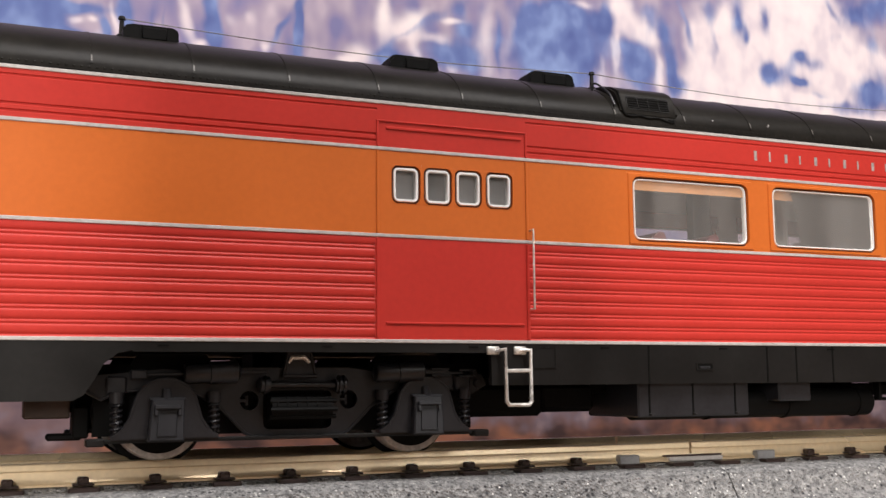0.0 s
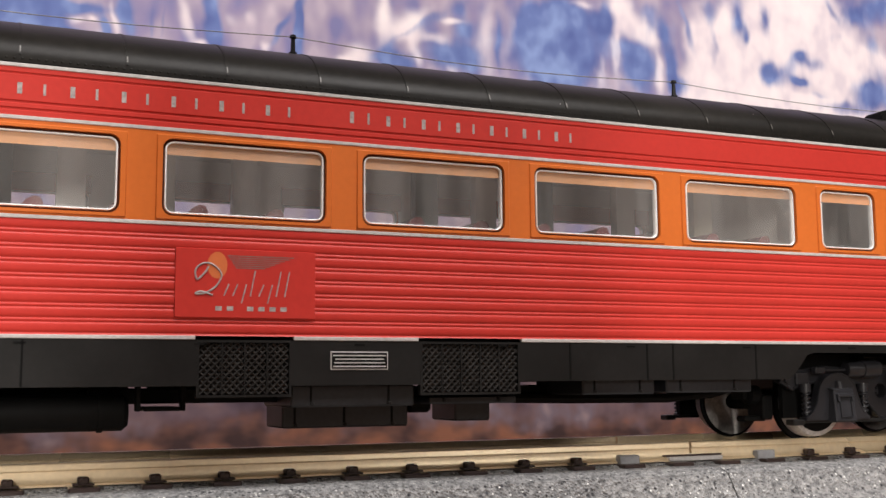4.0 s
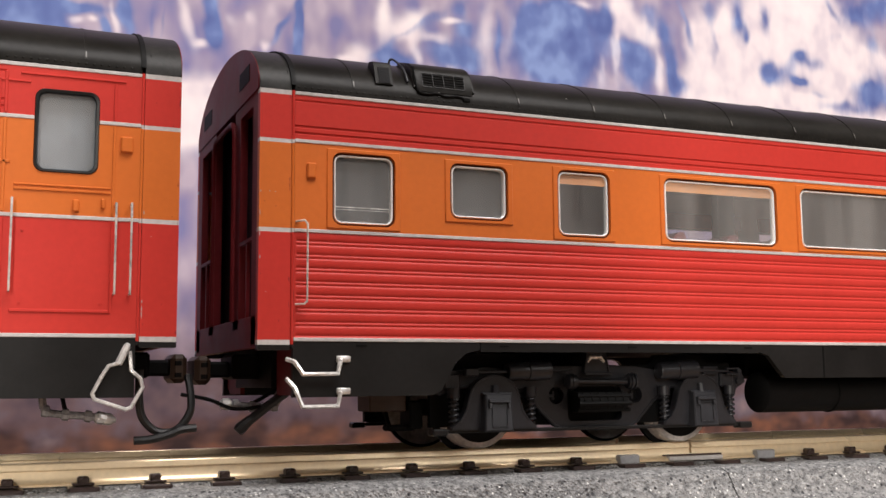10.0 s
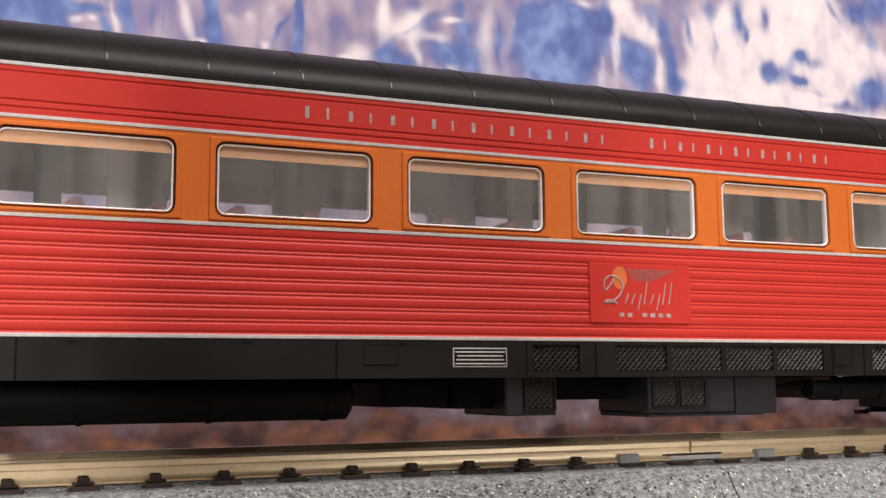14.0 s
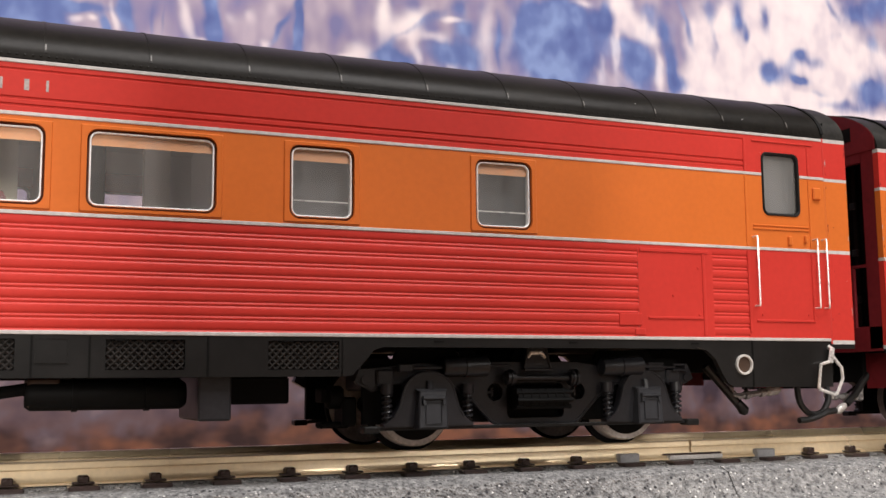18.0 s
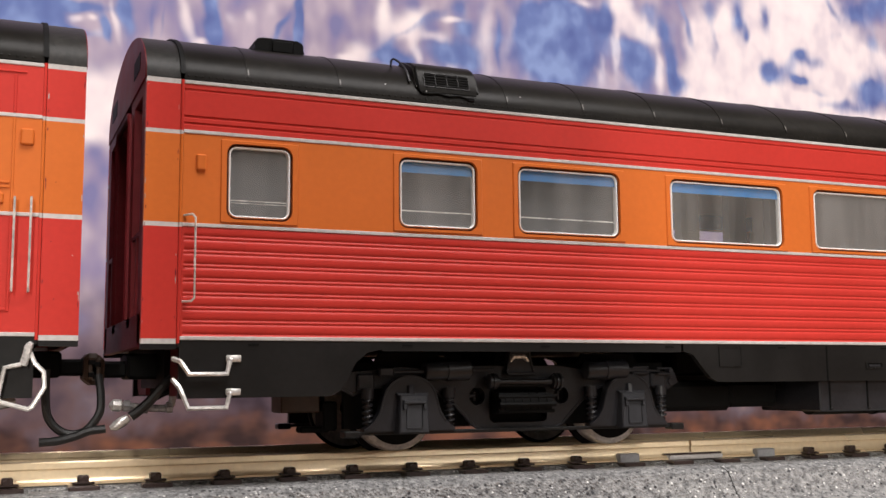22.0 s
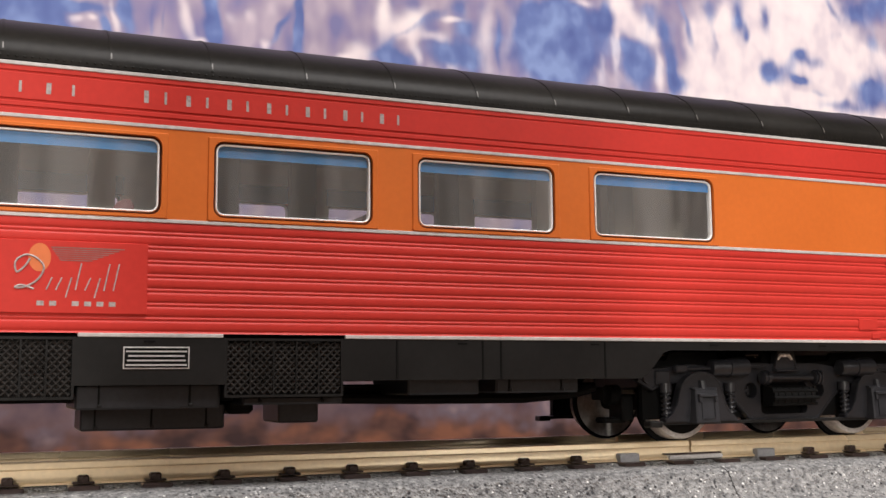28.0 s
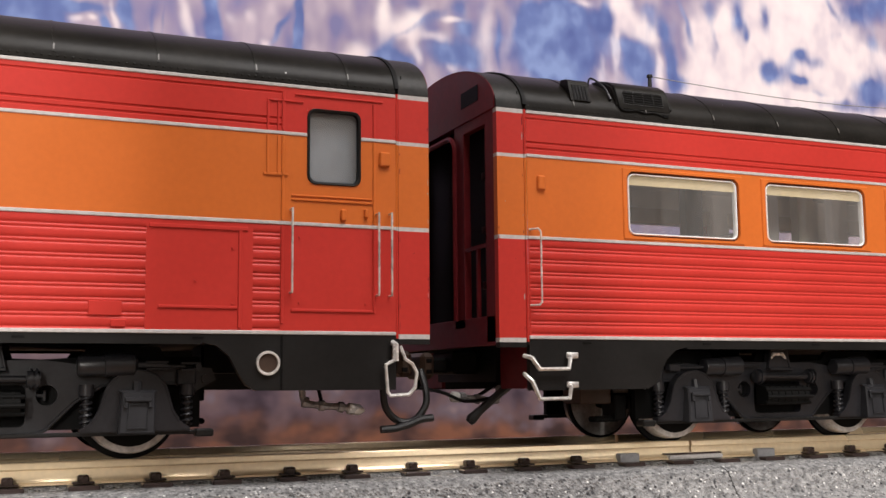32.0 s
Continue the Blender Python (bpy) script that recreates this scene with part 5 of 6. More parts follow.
def emblem(car, x0, x1):
    y = -Y - 0.15
    p = part("emblem_plate", block(x0, x1, y, y + 0.6, 14.1, 21.0, 0.05), RED, car, "flat red emblem plate with printed marks", smooth=0)
    w = x1 - x0
    bm = bmesh.new()
    c = (x0 + w * 0.29, 19.35)
    bm.faces.new([bm.verts.new((c[0] + 1.0 * math.cos(a), y - 0.02, c[1] + 1.35 * math.sin(a))) for a in [2 * math.pi * k / 24 for k in range(24)]])
    part("emblem_disc", bm, LOGO, p, "orange printed disc", smooth=0)
    for k in range(7):
        part("emblem_streak", block(x0 + w * (0.36 + 0.01 * k), x0 + w * (0.84 - 0.035 * k), y - 0.02, y + 0.05, 20.3 - 0.2 * k, 20.38 - 0.2 * k), PRINT_AND_GLINT, p, "thin grey printed streak", smooth=0)
    bm = bmesh.new()
    yy = y - 0.03
    tube(bm, smooth_line([(x0 + w * q, yy, z) for q, z in ((0.23, 19.2), (0.2, 18.5), (0.15, 17.9), (0.14, 18.9), (0.2, 19.55), (0.27, 19.3), (0.32, 18.4), (0.28, 17.2), (0.2, 16.5), (0.14, 16.45), (0.18, 16.7), (0.26, 16.35))], 5), 0.1, 5)
    for k in range(8):
        a = x0 + w * (0.345 + 0.062 * k)
        hi, lo = (18.9, 16.3) if k in (3, 6, 7) else (17.5, 16.3)
        if k in (2, 5):
            lo = 15.6
        tube(bm, ((a - 0.1, yy, lo), (a + 0.4, yy, hi)), 0.075, 5)
    part("emblem_script", bm, LETTER, p, "silver printed script strokes")
    for k in range(6):
        a = x0 + w * (0.28 + 0.08 * k) + (0.9 if k > 1 else 0)
        part("number_bar", block(a, a + w * 0.045, y - 0.02, y + 0.05, 14.8, 15.25), LETTER, p, "small silver printed bar", smooth=0)


def sign(car, x0, x1, z0, z1):
    y = -Y - 0.08
    p = part("notice_plate", block(x0, x1, y, y + 0.3, z0, z1, 0.04), SILVER, car, "small silver notice plate with dark lines", smooth=0)
    part("notice_field", block(x0 + 0.12, x1 - 0.12, y - 0.02, y + 0.1, z0 + 0.12, z1 - 0.12), BLACK_AND_SHADE, p, smooth=0)
    n = 4
    for k in range(n):
        h = (z1 - z0 - 0.4) / n
        zz = z0 + 0.2 + h * (k + 0.25)
        i = 0.25 + 0.12 * ((k * 7) % 3)
        part("notice_line", block(x0 + i, x1 - i, y - 0.035, y + 0.05, zz, zz + h * 0.34), SILVER, p, smooth=0)


def underbox(car, x0, x1, z0, z1, y0=-16.6, y1=-5.0, mat=None, bev=0.2, name="equipment_box"):
    b = part(name, block(x0, x1, y0, y1, z0, z1, bev), mat or TRUCK, car, smooth=0)
    if mat is None and x1 - x0 > 9:
        n = 3 if x1 - x0 > 14 else 2
        for k in range(n):
            x = x0 + (x1 - x0) * (k + 0.25) / (n - 0.4)
            part("box_strap", block(x - 0.09, x + 0.09, y0 - 0.12, y0 + 0.1, z0 + 0.2, z1), BLACK_AND_SHADE, b, smooth=0)
            part("box_hook", block(x - 0.15, x + 0.3, y0 - 0.3, y0, z0 + 0.15, z0 + 0.5, 0.08), BLACK, b, smooth=0)
    return b


def smooth_line(pts, n=6):
    """A rounded line through points."""
    p = [Vector(q) for q in pts]
    p = [p[0] * 2 - p[1]] + p + [p[-1] * 2 - p[-2]]
    out = []
    for a, b, c, e in zip(p, p[1:], p[2:], p[3:]):
        for k in range(n):
            t = k / n
            out.append(0.5 * (2 * b + (c - a) * t + (2 * a - 5 * b + 4 * c - e) * t * t + (3 * b - a - 3 * c + e) * t ** 3))
    return out + [p[-2]]


def coupling(car, spec):
    """Couplers, hoses, steam pipe ends and the step bulkheads at both ends."""
    for x, d in ((FRONT, -1), (REAR, 1)):
        part("coupler_pocket", block(min(x - d * 9, x - d * 0.5), max(x - d * 9, x - d * 0.5), -3.4, 3.4, 8.2, 11.0, 0.3), BLACK_AND_SHADE, car, smooth=0)
        part("coupler_shank", block(min(x - d, x + d * 2.4), max(x - d, x + d * 2.4), -1.5, 1.5, 8.4, 10.2, 0.3), BLACK_AND_SHADE, car, "black coupler shank", smooth=0)
        bm = block(min(x + d * 1.8, x + d * 3.6), max(x + d * 1.8, x + d * 3.6), -3.2, 2.6, 7.6, 10.8, 0.5)
        k = part("coupler", bm, BROWNBOX, car, "brown cast knuckle coupler", smooth=0)
        for z in (8.5, 9.8):
            part("coupler_slot", block(min(x + d * 2.2, x + d * 3.0), max(x + d * 2.2, x + d * 3.0), -3.26, -3.0, z - 0.3, z + 0.3, 0.1), BLACK_AND_SHADE, k, smooth=0)
        for s in (-1, 1):
            q = x - d * 4.2
            arc = [(s * 17.3, 11.9), (s * 17.3, 8.6), (s * 16.6, 7.2), (s * 15.0, 6.4), (s * 9.0, 6.4), (s * 9.0, 11.9)]
            part("step_bulkhead", sweep_x(bmesh.new(), arc, min(q, q - d * 0.5), max(q, q - d * 0.5), True), MAROON, car, "maroon bulkhead behind the corner steps", smooth=0)
        part("buffer_beam", block(min(x - d * 4.4, x - d * 3.6), max(x - d * 4.4, x - d * 3.6), -9.0, 9.0, 7.2, 11.6, 0.1), BLACK_AND_SHADE, car, smooth=0)
    rear = [(252.4, -9, 9.0), (252.4, -9, 6.2), (252.8, -9, 4.0), (254.3, -9, 2.6), (256.2, -9.1, 2.7), (257.6, -9, 4.4), (257.8, -8.5, 6.2), (257.6, -7.5, 8.4)]
    h = part("air_hose", tube(bmesh.new(), smooth_line(rear), 0.42, 8), RUBBER, car, "black rubber air hose hanging in a loop")
    part("hose_end", tube(bmesh.new(), smooth_line([(251.9, -9.7, 1.75), (253.6, -9.7, 1.85), (255.4, -9.7, 2.3), (256.6, -9.7, 2.75), (258.2, -9.7, 2.95)]), 0.42, 8), RUBBER, h)
    front = [(-8.5, -9, 8.8), (-10.0, -9, 7.4), (-11.6, -9, 5.6), (-13.2, -9, 4.3)] if spec["front_nozzle"] else [(-6.5, -9, 7.6), (-8.0, -9, 6.8), (-10.2, -9, 5.3), (-13.0, -9, 3.1)]
    h = part("air_hose", tube(bmesh.new(), smooth_line(front), 0.5, 8), RUBBER, car, "black rubber air hose")
    if spec["front_nozzle"]:
        part("hose_nozzle", tube(bmesh.new(), ((-13.4, -9, 4.2), (-13.9, -9, 3.9), (-14.7, -9, 3.4), (-15.2, -9, 3.2)), (0.35, 0.55, 0.5, 0.2), 10), WIRE, h, "bright metal hose nozzle")
    else:
        part("hose_coupling", tube(bmesh.new(), ((-12.2, -9.3, 3.9), (-13.3, -9.3, 2.9), (-13.6, -9.3, 2.6)), (0.5, 0.68, 0.5), 8), RUBBER, h)
        part("hose_chain", tube(bmesh.new(), smooth_line([(-19.5, -8.5, 6.6), (-16.5, -8.5, 6.0), (-13.8, -8.5, 5.0), (-10.5, -8.5, 5.2)]), 0.2, 6), BLACK_AND_SHADE, h)
    if spec["extra_hose"]:
        h = part("air_hose", tube(bmesh.new(), smooth_line([(237.6, -9, 9.0), (239.0, -9, 7.6), (241.2, -9, 5.4), (243.2, -9, 3.4)]), 0.55, 8), RUBBER, car, "black rubber air hose")
        part("hose_coupling", tube(bmesh.new(), ((242.4, -9.2, 4.3), (243.3, -9.2, 3.2), (243.6, -9.2, 2.8)), (0.55, 0.75, 0.4), 8), RUBBER, h)
    pipe = ((241.5, -9, 7.2), (241.8, -9, 5.2), (244.0, -9, 5.2), (246.5, -9, 5.5), (249.0, -9, 5.8)) if spec["extra_hose"] else ((242.9, -9, 6.6), (243.3, -9, 4.9), (245.2, -9, 4.5), (247.4, -9, 4.3), (249.6, -9, 3.95))
    for pts in (pipe, (((-8.6, -7, 6.8), (-9.0, -7, 5.2), (-11.5, -7, 5.2), (-13.4, -7, 5.4), (-14.8, -7, 5.5)))):
        p = part("steam_pipe", tube(bmesh.new(), smooth_line(pts, 3), 0.38, 8), PIPEMETAL, car, "dull silver steam pipe end")
        for k in (1, 2, 3):
            a, b = Vector(pts[k]), Vector(pts[k + 1])
            d = (b - a).normalized()
            part("pipe_collar", tube(bmesh.new(), (a - d * 0.35, a - d * 0.3, a + d * 0.3, a + d * 0.35), (0.4, 0.6, 0.6, 0.4), 8), PIPEMETAL, p)
        a, b = Vector(pts[-2]), Vector(pts[-1])
        part("pipe_nozzle", tube(bmesh.new(), (a + (b - a) * 0.3, a + (b - a) * 0.4, b, b + (b - a) * 0.25), (0.4, 0.65, 0.6, 0.2), 8), WIRE, p, "pale metal nozzle")
        part("pipe_hanger", tube(bmesh.new(), (Vector(pts[0]) + Vector((1.6, 0, 1.2)), Vector(pts[2]) + Vector((0, 0, 0.3))), 0.22, 6), BLACK_AND_SHADE, p)


def wear(car, seed):
    """Chipped paint on the end shrouds, pale and dark, and pale dust specks on the roof."""
    rng = random.Random(seed)
    for name, m, n in (("pale_paint_chips", LETTER, 14), ("dark_paint_chips", MAROON, 24)):
        bm = bmesh.new()
        for k in range(n):
            a, b = ((FRONT, SEAM_F - 0.4), (SEAM_R + 0.4, REAR))[k % 2]
            edge = rng.random()
            x = (a + 0.12 if a == FRONT else b - 0.12) + rng.uniform(-0.05, 0.05) if edge < 0.4 else ((b - 0.1 if a == FRONT else a + 0.1) if edge < 0.75 else rng.uniform(a + 0.2, b - 0.2))
            z = rng.uniform(12.2, 37.6)
            w, h = rng.uniform(0.03, 0.08), rng.uniform(0.05, 0.45 if edge < 0.75 else 0.09)
            bm.faces.new([bm.verts.new((x + w * math.cos(q) * rng.uniform(0.6, 1.2), -Y + 0.055, z + h * math.sin(q) * rng.uniform(0.6, 1.2))) for q in [j * math.pi / 3 for j in range(6)]])
        tagged(part(name, bm, m, car, "small chips in the shroud paint", smooth=0), kind="stuff")
    bm = bmesh.new()
    for k in range(9):
        x, q = rng.uniform(FRONT + 1, REAR - 1), radians(rng.uniform(-82, -40))
        r = rng.uniform(0.05, 0.11)
        c, u = Vector((x, (Y + 0.02) * math.sin(q), 38.25 + 7.62 * math.cos(q))), Vector((0, math.cos(q), -0.43 * math.sin(q))).normalized()
        bm.faces.new([bm.verts.new(c + Vector((r * math.cos(j * math.pi / 3), 0, 0)) + u * (r * math.sin(j * math.pi / 3))) for j in range(6)])
    tagged(part("dust_specks", bm, SILVER, car, "pale dust specks on the roof", smooth=0), kind="stuff")


def passenger_car(label, spec):
    car = tagged(new("passenger_car"), label, "railway car", "passenger cars of the train")
    for s in (-1, 1):
        car_side(car, s, spec)
    car_roof(car, spec)
    end_frame(car, FRONT, -1)
    end_frame(car, REAR, 1)
    # inside
    holes = [(x0 - 0.1, x1 + 0.1, z0 - 0.1, z1 + 0.1) for x0, x1, z0, z1, k, sh in spec["windows"]]
    part("interior_wall", sheet(bmesh.new(), SEAM_F, SEAM_R, 13, 37, Y - 1.6, holes), spec["liner"], car, "grey inner wall", smooth=0)
    part("ceiling_liner", block(SEAM_F, SEAM_R, -16.4, 16.4, 36.8, 37.2), spec["liner"], car, smooth=0)
    part("floor_plate", block(SEAM_F, SEAM_R, -16.6, 16.6, 11.2, 13.2), BLACK_AND_SHADE, car, smooth=0)
    for x in spec["partitions"]:
        part("partition", block(x - 0.3, x + 0.3, -16.2, 15.8, 13, 36.8), spec["liner"], car, smooth=0)
    seat = None
    for x in spec["seats"]:
        for y in (-10.5, 10.5):
            if seat is None:
                bm = bmesh.new()
                box(bm, -2.2, 1.2, -4.2, 4.2, 13.1, 17.0, 0.5)
                prism(bm, [(0.4, 16.0), (2.4, 16.0), (2.9, 25.2), (2.6, 25.8), (2.0, 25.9), (1.3, 25.5), (0.6, 24.6)], -4.2, 4.2)
                seat = part("seat", bm, SEAT, car, "dark red double seat", (x, y, 0))
            else:
                part("seat", seat.data, SEAT, car, at=(x, y, 0))
    wide = [w for w in spec["windows"] if w[1] - w[0] > 12]
    for k, w in enumerate(wide):
        for j, (share, deep) in enumerate(((0.35, 5.0), (0.8, -3.0)) if k % 2 else ((0.8, 5.0), (0.15, 1.0))):
            xm = w[0] + (w[1] - w[0]) * share
            part("inner_post", block(xm - 1.5, xm + 1.5, deep, deep + 1.6, 13.2, 36.8), spec["posts_of"][(k + j) % 3], car, smooth=0)
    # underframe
    part("underframe", block(55, 182, -7.5, 7.5, 8.2, 11.4, 0.4), BLACK_AND_SHADE, car, smooth=0)
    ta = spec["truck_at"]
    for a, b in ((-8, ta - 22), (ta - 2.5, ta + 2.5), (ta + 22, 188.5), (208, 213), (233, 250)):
        part("centre_sill", block(a, b, -3, 3, 8.2, 11.4, 0.3), BLACK_AND_SHADE, car, smooth=0)
    # Some near-black boxes are added only to fill dark gaps under the floor.
    for a in spec["boxes"]:
        underbox(car, *a)
    for a, b, r, z, yy in spec["tanks"]:
        bm = tube(bmesh.new(), ((a, yy, z), (a + 0.5, yy, z), (b - 0.5, yy, z), (b, yy, z)), (r * 0.75, r, r, r * 0.75), 20)
        tk = part("tank", bm, BLACK_AND_SHADE, car, "black round air tank")
        for q in (0.3, 0.62, 0.93) if b - a > 20 else (0.3, 0.75):
            x = a + (b - a) * q
            part("tank_band", tube(bmesh.new(), ((x - 0.25, yy, z), (x + 0.25, yy, z)), r + 0.14, 20), BLACK_AND_SHADE, tk)
    for a in spec["pipes"]:
        part("pipe", tube(bmesh.new(), a, 0.6, 8), BLACK_AND_SHADE, car)
    lettering(car, spec["letters"], 34.95, 36.5)
    emblem(car, *spec["emblem"])
    sign(car, *spec["sign"])
    # rear vestibule door, access panel, lamp and rails
    yo = -Y
    pa, pb = spec["panel"]
    for x0, x1, z0, z1 in ((pa, pb + 0.6, 22.35, 22.75), (pb - 0.35, pb + 0.05, 12.5, 22.5), (pa + 1.0, pb - 0.4, 14.4, 14.7), (239.3, 248.2, 14.25, 14.55), (239.6, 249.3, 37.0, 37.2), (239.3, 248.1, 25.8, 26.05), (239.3, 248.1, 26.25, 26.45),
                           (238.2, 238.5, 13.0, 37.2), (248.2, 248.45, 14.2, 36.8)) + spec["ladder"]:
        for lo, hi, m in ((12.0, 23.1, RED), (23.65, 32.6, ORANGE), (33.1, 37.7, RED)):
            a, b = max(z0, lo), min(z1, hi)
            if b - a > 0.1:
                part("trim_bead", block(x0, x1, yo - 0.13, yo + 0.2, a, b, 0.05), m, car, smooth=0)
    part("call_box", block(248.9, 250.1, yo - 0.35, yo + 0.2, 30.0, 31.6, 0.15), ORANGE, car, smooth=0)
    part("call_box", block(-8.5, -7.5, yo - 0.3, yo + 0.2, 28.9, 30.6, 0.15), ORANGE, car, smooth=0)
    part("door_latch", block(244.6, 245.2, yo - 0.35, yo + 0.2, 23.9, 25.1, 0.12), ORANGE, car, smooth=0)
    part("door_latch", block(247.2, 247.6, yo - 0.35, yo + 0.2, 24.3, 25.3, 0.12), ORANGE, car, smooth=0)
    part("data_plate", block(219.5, 222.6, yo - 0.1, yo + 0.3, 13.6, 15.0, 0.05), RED, car, smooth=0)
    part("side_catch", block(221.6, 223.0, yo - 0.12, yo + 0.3, 12.5, 13.2, 0.05), RED, car, smooth=0)
    bm = bmesh.new()
    n = 32
    ring = lambda r: [(237 + r * math.cos(2 * math.pi * k / n), 9.0 + r * math.sin(2 * math.pi * k / n)) for k in range(n)]
    loops(bm, [(ring(1.25), yo), (ring(1.21), yo - 0.28), (ring(1.0), yo - 0.28), (ring(0.93), yo + 0.02)])
    m = part("marker_ring", bm, WIRE, car, "bright ring round a dull brown lens", smooth=50)
    bm = bmesh.new()
    bm.faces.new([bm.verts.new((x, yo - 0.06, z)) for x, z in ring(0.95)])
    part("lens", bm, BROWNBOX, m, smooth=0)
    for x, z0, z1 in ((239.2, 16.2, 24.8), (248.6, 16.1, 24.8), (250.05, 16.1, 24.85)):
        handrail(car, x, z0, z1, 0.0)
    for x, z in ((pa + 4.6, 17.2), (pb - 0.9, 20.6), (pb - 0.9, 15.0), (240.2, 15.2), (247.4, 15.2), (240.2, 22.0)):
        part("panel_pin", tube(bmesh.new(), ((x, yo + 0.1, z), (x, yo - 0.12, z)), 0.14, 8), RED, car)
    wear(car, int(spec["emblem"][0] * 10))
    rear_step(car, spec["rear_step"])
    if spec["front_door"]:
        handrail(car, -8.6, 15.7, 24.3, 1.0)
        stirrup_steps(car)
    coupling(car, spec)
    sets = truck(car, spec["truck_at"], True) + truck(car, 210.7, False)
    return car, sets


def big(x0, x1, shade, z0=24.35, z1=31.7, kind="big"):
    return (x0, x1, z0, z1, kind, shade)


DOOR = (241.3, 246.5, 28.0, 35.4, "door", DOORGLASS)
REAR_FLATS = [(225.0, 235.1), (238.4, SEAM_R)]


def common(**k):
    spec = dict(vents=[], roof_hatches=[], roof_grilles=[], posts=[], grilles=[], low_grilles=[], holed_skirts=[], grille_spans=[], hatches=[], boxes=[], tanks=[], pipes=[], seats=[], partitions=[], liner=LINER, posts_of=(CREAM, FROST, LINER), front_door=True, truck_at=28.9, rear_step="leaning", extra_hose=False, front_nozzle=False,
                ladder=((236.6, 236.85, 28.4, 36.4), (237.7, 237.9, 28.4, 36.4), (236.3, 238.9, 28.3, 28.6), (236.9, 240.5, 36.2, 36.4)), letters=((86.4, 122.7, 8), (129.2, 156.3, 7)), panel=(225.0, 234.2), flats=list(REAR_FLATS), skirt_seams=[(238.4, 6.3)],
                skirt_top=[(11.3, 49.0, 10.9), (190.5, 230.3, 10.9)])
    spec.update(k)
    return spec


A = common(
    windows=[big(38.1, 41.0, FROST, 27.15, 30.9, "small"), big(41.85, 44.75, FROST, 27.15, 30.9, "small"), big(45.55, 48.4, FROST, 27.15, 30.9, "small"), big(49.3, 52.2, FROST, 27.15, 30.9, "small"),
             *[big(x, x + 16.4, PEACH) for x in (68.5, 89.1, 110.0, 130.85, 151.5, 172.1)], big(192.9, 201.6, PEACH), big(209.6, 216.1, FROST, kind="bars"), DOOR],
    flats=[(36.2, 54.2)] + REAR_FLATS,
    vents=[(10.3, 16.1), (40.3, 46.4), (58.6, 64.8), (211.2, 217.5)], roof_hatches=[(67.2, 75.3)], posts=[10.4, 68.9, 125.5, 177.6, 231.0],
    grilles=[(113.5, 123.1, 6.2, 11.9, 4), (137.2, 149.1, 6.2, 11.9, 5)], grille_spans=[(113.3, 123.3), (137.0, 149.3)],
    skirts=[("end", SEAM_F, 11.5, 0, True), ("mid", 49.5, 113.5, 7.35, False, False), ("mid", 123.1, 137.2, 7.3, False, False), ("mid", 149.1, 190.9, 7.6, False, True), ("end", 230.2, SEAM_R, 0, False)],
    skirt_seams=[(69.9, 7.4), (87.1, 7.4), (91.6, 7.4), (97.4, 7.4), (155.5, 7.6), (165.8, 7.6), (169.4, 7.6), (181.5, 7.6), (238.4, 6.3)],
    hatches=[(54.4, 57.6, 9.2, 11.7), (76.5, 79.0, 8.9, 9.9)], sign=(127.2, 133.5, 8.9, 10.8), emblem=(111.2, 125.5),
    boxes=[(68.9, 84.9, 3.45, 7.6), (89.5, 94.6, 5.1, 7.6), (48.7, 60.0, 3.7, 7.4, -10, 4, BLACK_AND_SHADE, 0.6), (59.5, 67.0, 4.1, 7.5, -10, 4, BLACK_AND_SHADE, 0.6), (62.0, 108.0, 6.2, 7.6, -9.5, 4, BLACK_AND_SHADE, 0.1), (109.0, 112.6, 4.9, 5.3, -14.2, -8, BLACK_AND_SHADE, 0.1), (108.2, 108.7, 4.9, 7.4, -14.2, -13, BLACK_AND_SHADE, 0.1), (112.6, 113.1, 4.9, 7.4, -14.2, -13, BLACK_AND_SHADE, 0.1), (123.3, 136.9, 5.1, 7.4), (123.6, 137.9, 2.8, 5.4, -12), (143.6, 148.0, 3.2, 6, -12), (138.3, 141.2, 4.2, 5.8, -11, -6, BLACK_AND_SHADE, 0.4), (139.0, 149.6, 5.2, 6.05, -15.6),
           (157.6, 167.4, 6.0, 7.8), (169.0, 181.5, 6.1, 7.8), (149.0, 184.0, 6.0, 7.2, -8, 4, BLACK_AND_SHADE), (104, 150, 5.6, 7.2, -11, 3, BLACK_AND_SHADE)],
    pipes=[((150, -9, 5.7), (160, -9, 5.5), (174, -9, 5.4), (181, -9, 5.9), (184, -9, 6.6))],
    tanks=[(70.0, 107.6, 1.8, 4.8, -12.5)],
    seats=[72, 80, 88, 96, 104, 112, 120, 128, 136, 144, 152, 160, 168, 176, 184], partitions=[58.0, 190.5, 206])
